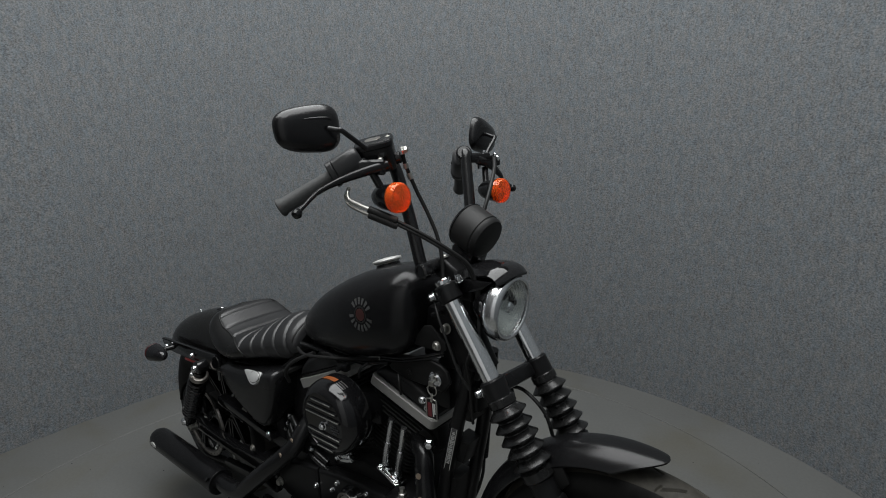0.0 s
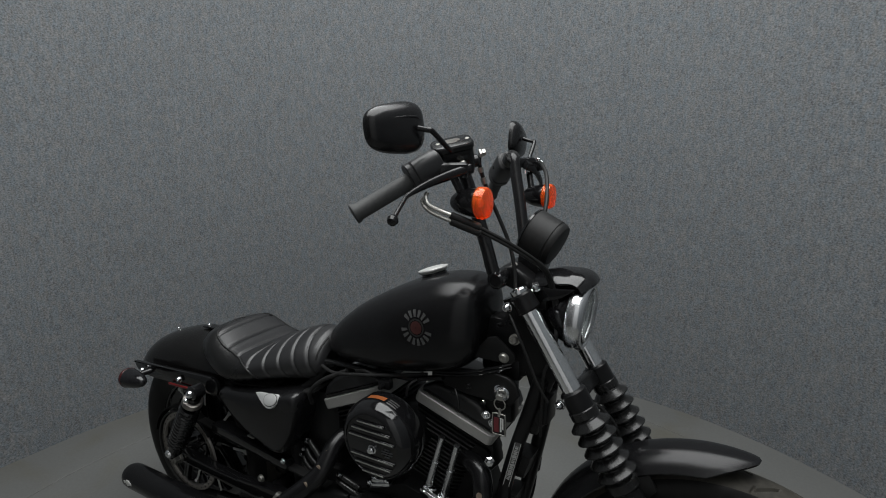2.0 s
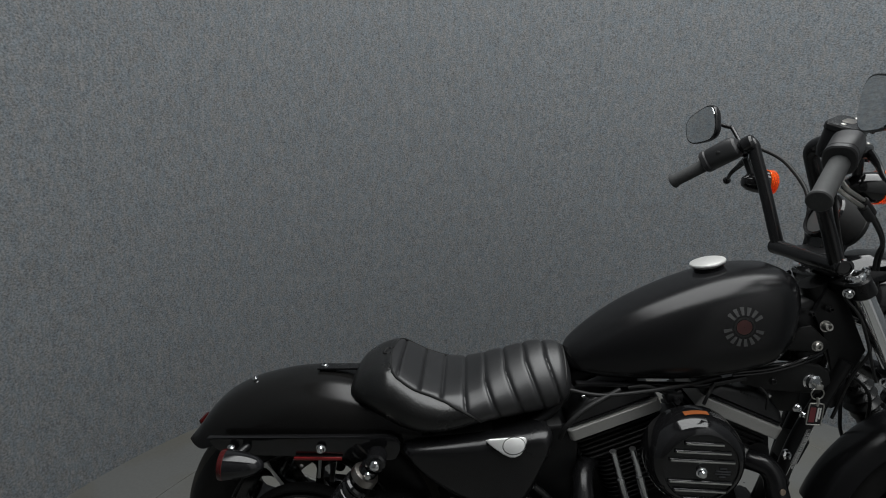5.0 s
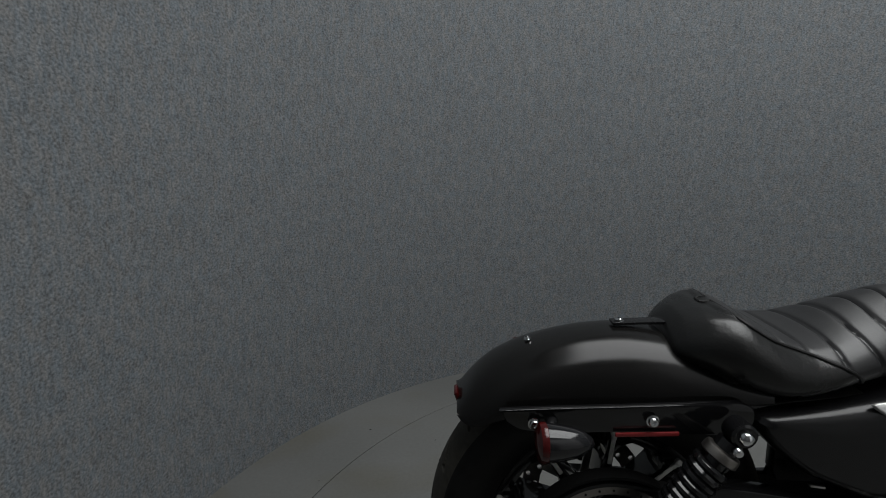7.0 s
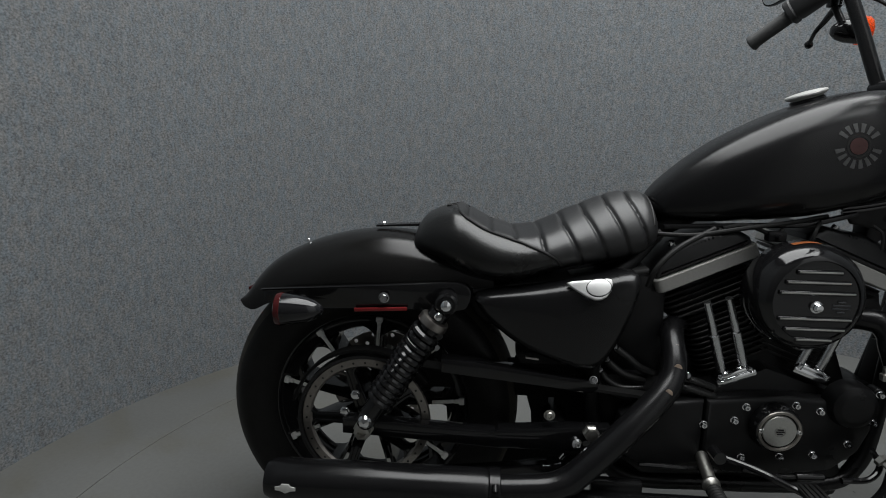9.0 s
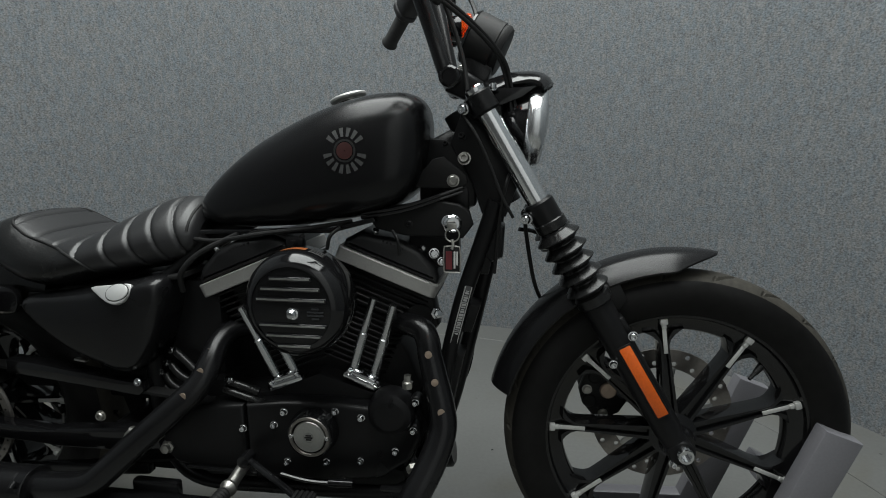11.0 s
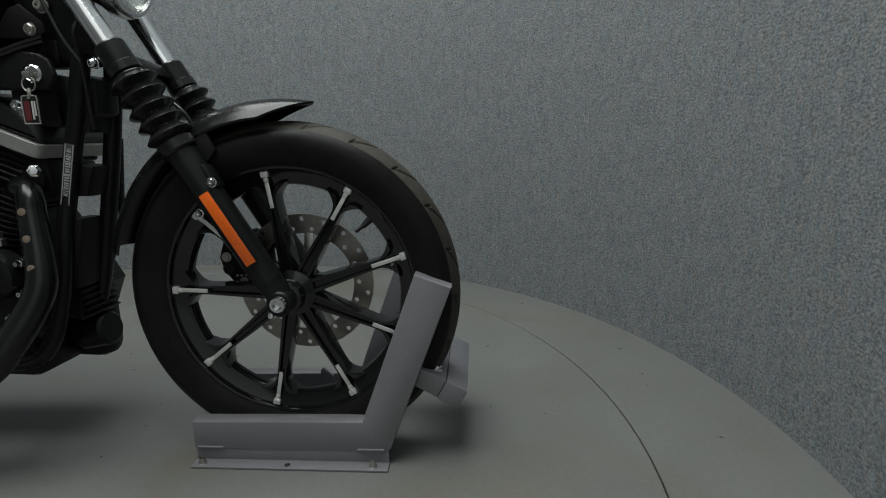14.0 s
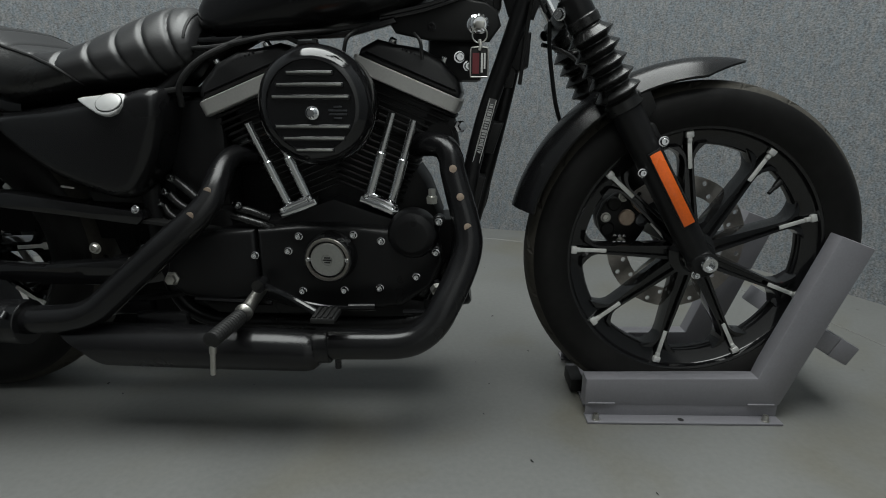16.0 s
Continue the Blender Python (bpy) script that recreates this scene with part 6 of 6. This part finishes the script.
part("brake_lever", lever([(0.300, -0.140, 1.248), (0.284, -0.176, 1.240), (0.262, -0.226, 1.226), (0.245, -0.266, 1.210), (0.246, -0.288, 1.200), (0.256, -0.336, 1.174)], 0.0092), SATIN, handlebar, "black front brake lever")
part("lever_perch", join(moved(pot(((0.026, 0.010, -0.013), (0.030, 0.014, -0.009), (0.030, 0.014, 0.009), (0.026, 0.010, 0.013))), Matrix.Translation((0.272, -0.160, 1.247)) @ Matrix.Rotation(radians(40), 4, "Z")), rod((0.290, -0.150, 1.229), (0.290, -0.150, 1.260), 0.0085, 16, soft=0.002)), SATIN, handlebar, "black brake lever perch")
part("lever_pin", bolt((0.290, -0.150, 1.259), (0, 0, 1), 0.0050, 0.004), STEEL, handlebar)
part("clutch_lever", lever([(0.276, 0.196, 1.236), (0.283, 0.240, 1.222), (0.281, 0.290, 1.190), (0.276, 0.312, 1.172), (0.283, 0.345, 1.150)], 0.0115), SATIN, handlebar, "black clutch lever")
part("clutch_perch", join(block(0.070, 0.030, 0.024, Matrix.Translation((0.262, 0.210, 1.240)) @ Matrix.Rotation(radians(62), 4, "Z"), 0.006), block(0.030, 0.022, 0.026, Matrix.Translation((0.283, 0.258, 1.230)), 0.005), turned([(0.016, -0.014), (0.020, -0.010), (0.020, 0.010), (0.016, 0.014)], (0.246, 0.180, 1.250), (-0.6, 0.65, -0.5), 24)), SATIN, handlebar, "black clutch lever perch")
parts("perch_pin", (bolt((0.285, 0.262, 1.243), (0, 0, 1), 0.006, 0.006), bolt((0.272, 0.232, 1.252), (0, 0, 1), 0.004, 0.006), rod((0.270, 0.212, 1.212), (0.270, 0.212, 1.226), 0.005, 10), turned([(0.007, 0), (0.008, 0.004), (0.005, 0.008)], (0.292, 0.258, 1.236), (1, 0.1, 0.2), 12)), CHROME, handlebar)

# mirrors
def mirror(stem, centre, sd, yaw, tilt, bend, tag):
    pts = []
    for k in range(40):
        a = 2 * math.pi * k / 40
        c, s = math.cos(a), math.sin(a)
        u = 0.0695 * math.copysign(abs(c) ** 0.64, c)
        v = 0.0445 * math.copysign(abs(s) ** 0.64, s)
        v *= 1.0 - 0.14 * (u / 0.0695)
        v += 0.003 * (u / 0.0695)
        pts.append((u * (1 - 0.04 * (1 - s)), v))
    m = Matrix.Translation(centre) @ Matrix.Rotation(radians(yaw), 4, "Z") @ Matrix.Rotation(radians(tilt), 4, "X")
    # local x back (glass), y outward, z up
    rings = []
    for f, x in ((0.25, 0.0225), (0.55, 0.0205), (0.78, 0.0165), (0.90, 0.0110), (0.97, 0.0050), (1.0, -0.002), (0.985, -0.007), (0.93, -0.007)):
        rings.append([(x, sd * u * f, v * f) for u, v in pts])
    ob = part("mirror", moved(loft(rings), m), SATIN, bike, tag, 50)
    part("glass", moved(loft([[(-0.0075, sd * u * 0.93, v * 0.93) for u, v in pts], [(-0.0085, sd * u * 0.92, v * 0.92) for u, v in pts]]), m), MIRROR, ob, "mirror glass")
    part("shell_ridge", moved(tube([(0.0165, sd * -0.048, 0.010), (0.0190, sd * -0.030, 0.017), (0.0185, sd * 0.012, 0.019), (0.0150, sd * 0.046, 0.0155)], lambda t: 0.0026 * (1 - abs(2 * t - 1) ** 3) + 0.0006, 8), m), SATIN, ob)
    root = m @ Vector((0.024, sd * -0.030, -0.002))
    p = Vector(stem)
    part("stem", tube([p, p.lerp(Vector(bend), 0.5), Vector(bend), Vector(bend).lerp(root, 0.25), Vector(bend).lerp(root, 0.7), root], 0.0050, 12), SATIN, ob)
    return ob


mirror((0.277, -0.174, 1.282), (0.220, -0.268, 1.324), -1, -13, 5, (0.270, -0.228, 1.319), "black rear-view mirror on the throttle side")
mirror((0.266, 0.238, 1.236), (0.1956, 0.331, 1.290), 1, 10, -18, (0.258, 0.302, 1.288), "black rear-view mirror on the clutch side")

# front turn signals
for at, sd in (((0.330, -0.147, 1.184), -1), ((0.329, 0.220, 1.158), 1)):
    A = Vector(at)
    D = Vector((1, -0.03 * sd, 0))
    sig = part("turn_signal", turned([(0.003, -0.066), (0.012, -0.064), (0.020, -0.054), (0.026, -0.036), (0.0285, -0.014), (0.029, -0.008)], A, D, 32), GLOSS, bike, "black bullet front turn signal with amber lens")
    part("lens", turned([(0.029, -0.010), (0.0308, -0.008), (0.0308, 0.005), (0.0285, 0.0095), (0.018, 0.0115), (0.001, 0.0120), (0.001, 0.0095), (0.018, 0.0090), (0.0265, 0.0070), (0.0285, 0.0030), (0.0285, -0.0095), (0.029, -0.010)], A, D, 36, False), ORANGE, sig, "amber lens").visible_shadow = False
    part("bulb_seat", turned([(0.0285, -0.0098), (0.022, -0.015), (0.012, -0.020), (0.001, -0.021)], A, D, 10, False), AMBERCUP, sig, "faceted amber cup")
    part("bulb", turned([(0.006, -0.020), (0.0075, -0.010), (0.006, -0.003), (0.001, -0.001)], A, D, 14), ORANGELABEL, sig)
    part("stalk", rod(A + Vector((-0.045, 0, 0.015)), A + Vector((-0.058, 0.015 * sd, 0.055)), 0.008, 12), SATIN, sig)

# cables and hoses at the bars
parts("throttle_cable", [tube([(0.2335 - dx, -0.1885, 1.205 - dz), (0.230 - dx, -0.191, 1.197 - dz), (0.240, -0.197, 1.182 - dz), (0.262, -0.190, 1.171 - dz), (0.282, -0.181, 1.162 - dz)], 0.0040, 10) for dx, dz in ((0.0, 0.0), (0.008, 0.011))], STEEL, handlebar, "bent steel throttle cable ends")
parts("cable_sleeve", [rod((0.279, -0.1830, 1.163 - dz), (0.324, -0.1465, 1.1365 - dz), 0.0078, 14, soft=0.002) for dz in (0.0, 0.011)], RUBBER, handlebar)
parts("cable", [tube([(0.322, -0.148, 1.1375 - dz), (0.365, -0.115, 1.107 - dz), (0.400, -0.085, 1.076 - dz), (0.424 - dz, -0.056, 1.045), (0.434 - dz, -0.041, 1.012), (0.445 - dz, -0.036, 0.955), (0.445, -0.045, 0.885)], 0.0036, 10) for dz in (0.0, 0.007)], RUBBER, handlebar, "black throttle cables")
part("front_brake_line", tube([(0.294, -0.090, 1.268), (0.2915, -0.080, 1.243), (0.303, -0.064, 1.190), (0.318, -0.050, 1.143), (0.338, -0.043, 1.090), (0.352, -0.046, 1.040), (0.360, -0.056, 0.98)], 0.0042, 10), RUBBER, handlebar, "black front brake line")
parts("banjo", (turned([(0.009, 0), (0.0095, 0.004), (0.0075, 0.006), (0.0075, 0.012), (0.003, 0.013)], (0.296, -0.094, 1.274), (0.6, 0.5, 0.2), 6), rod((0.2915, -0.0815, 1.247), (0.2918, -0.0785, 1.237), 0.006, 12), rod((0.2945, -0.0755, 1.226), (0.2975, -0.072, 1.213), 0.006, 12)), STEEL, handlebar)
part("clutch_cable", tube([(0.293, 0.250, 1.236), (0.307, 0.226, 1.236), (0.336, 0.182, 1.212), (0.357, 0.128, 1.162), (0.360, 0.100, 1.12), (0.358, 0.090, 1.08), (0.365, 0.085, 1.02), (0.39, 0.06, 0.92)], 0.0048, 10), RUBBER, handlebar, "black clutch cable")
part("side_wire", tube([(0.352, -0.078, 0.955), (0.378, -0.094, 0.92), (0.402, -0.096, 0.87), (0.424, -0.093, 0.815), (0.445, -0.085, 0.775)], 0.0030, 8), RUBBER, bike)

# ---- wheel chock ----
chock = thing("wheel_chock", "grey painted steel wheel chock bolted to the turntable floor", "wheel chock", (0.76, 0.012, 0.0), 3.0)
rail = [(-0.199, 0.028), (-0.199, 0.087), (0.146, 0.092), (0.256, 0.389), (0.324, 0.364), (0.200, 0.034), (0.192, 0.028)]
far_rail = [(-0.199, 0.028), (-0.199, 0.087), (0.092, 0.092), (0.200, 0.389), (0.268, 0.364), (0.146, 0.034), (0.138, 0.028)]
for y0, y1, outline in ((-0.076, -0.040, rail), (0.150, 0.186, far_rail)):
    r = part("side_rail", slab(outline, y0, y1, 0.004, 2), SILVER, chock, "grey painted square tube rail")
    out = -1 if y0 < 0 else 1
    ym = y0 if out < 0 else y1
    part("lower_flange", moved(block(0.392, 0.004, 0.030, bevel=0.001), Matrix.Translation((0.0, ym - 0.004 * out, 0.017))), SILVER, chock)
    foot = part("foot_plate", moved(block(0.394, 0.036, 0.005, bevel=0.0012), Matrix.Translation((0.0, ym + 0.008 * out, 0.0026))), SILVER, chock, "grey foot plate")
    for x in (-0.178, 0.166):
        part("foot_bolt", bolt((x, ym + 0.014 * out, 0.005), (0, 0, 1), 0.0065, 0.012), STEEL, foot)
    # not drilled: a black disc gives the hole's dark inside
    part("foot_hole_dot", turned([(0.006, 0), (0.006, 0.0005), (0.0005, 0.0006)], (-0.005, ym + 0.014 * out, 0.005), (0, 0, 1), 12), DARK, foot)
    parts("weld", ([moved(block(0.055, 0.006, 0.004, bevel=0.0015), Matrix.Translation((x, ym, 0.033))) for x in (-0.165, 0.160)]), SILVER, chock)
part("latch", slab([(0.000, 0.040), (0.004, 0.105), (0.012, 0.112), (0.034, 0.092), (0.036, 0.040)], 0.132, 0.140, 0.002), SILVER, chock)
BAR = Matrix.Translation((0.274, 0.030, 0.168)) @ Matrix.Rotation(radians(29), 4, "Y")
part("cross_bar", moved(block(0.062, 0.250, 0.040, bevel=0.003), BAR @ Matrix.Translation((0, 0.040, 0))), SILVER, chock, "grey cross bar in front of the tyre")
part("bar_end", moved(block(0.046, 0.252, 0.043, bevel=0.003), BAR @ Matrix.Translation((0.0545, 0.040, 0))), SILVER, chock)
part("cross_bolt", moved(turned([(0.013, 0), (0.013, 0.002), (0.009, 0.003), (0.008, 0.010), (0.002, 0.011)], (0.006, -0.055, 0.020), (0, 0, 1), 16), BAR), CHROME, chock)
part("base_plate", moved(block(0.36, 0.186, 0.006, bevel=0.001), Matrix.Translation((-0.01, 0.055, 0.0035))), SILVER, chock)
part("rubber_stop", moved(block(0.03, 0.07, 0.030, bevel=0.004), Matrix.Translation((-0.193, 0.05, 0.020))), RUBBER, chock, "black rubber stop block")

# ---- dust and flecks on the floor ----
random.seed(4)
vs, fs = [], []
for k in range(90):
    a, r = random.uniform(0, 2 * math.pi), 1.7 * math.sqrt(random.random())
    x, y = CX + r * math.cos(a), CY + r * math.sin(a)
    w, h, t = random.uniform(0.001, 0.005), random.uniform(0.0008, 0.002), random.uniform(0, 3.1)
    o = len(vs)
    for dx, dy, dz in ((-w, -h, 0.0002), (w, -h, 0.0002), (w * 0.8, h, 0.0012), (-w * 0.7, h, 0.0012)):
        vs.append((x + dx * math.cos(t) - dy * math.sin(t), y + dx * math.sin(t) + dy * math.cos(t), dz))
    fs.append((o, o + 1, o + 2, o + 3))
flecks = part("floor_flecks", (vs, fs), RUBBER, None, "small dark flecks of dirt on the floor")
tagged(flecks, category="dirt", kind="stuff")
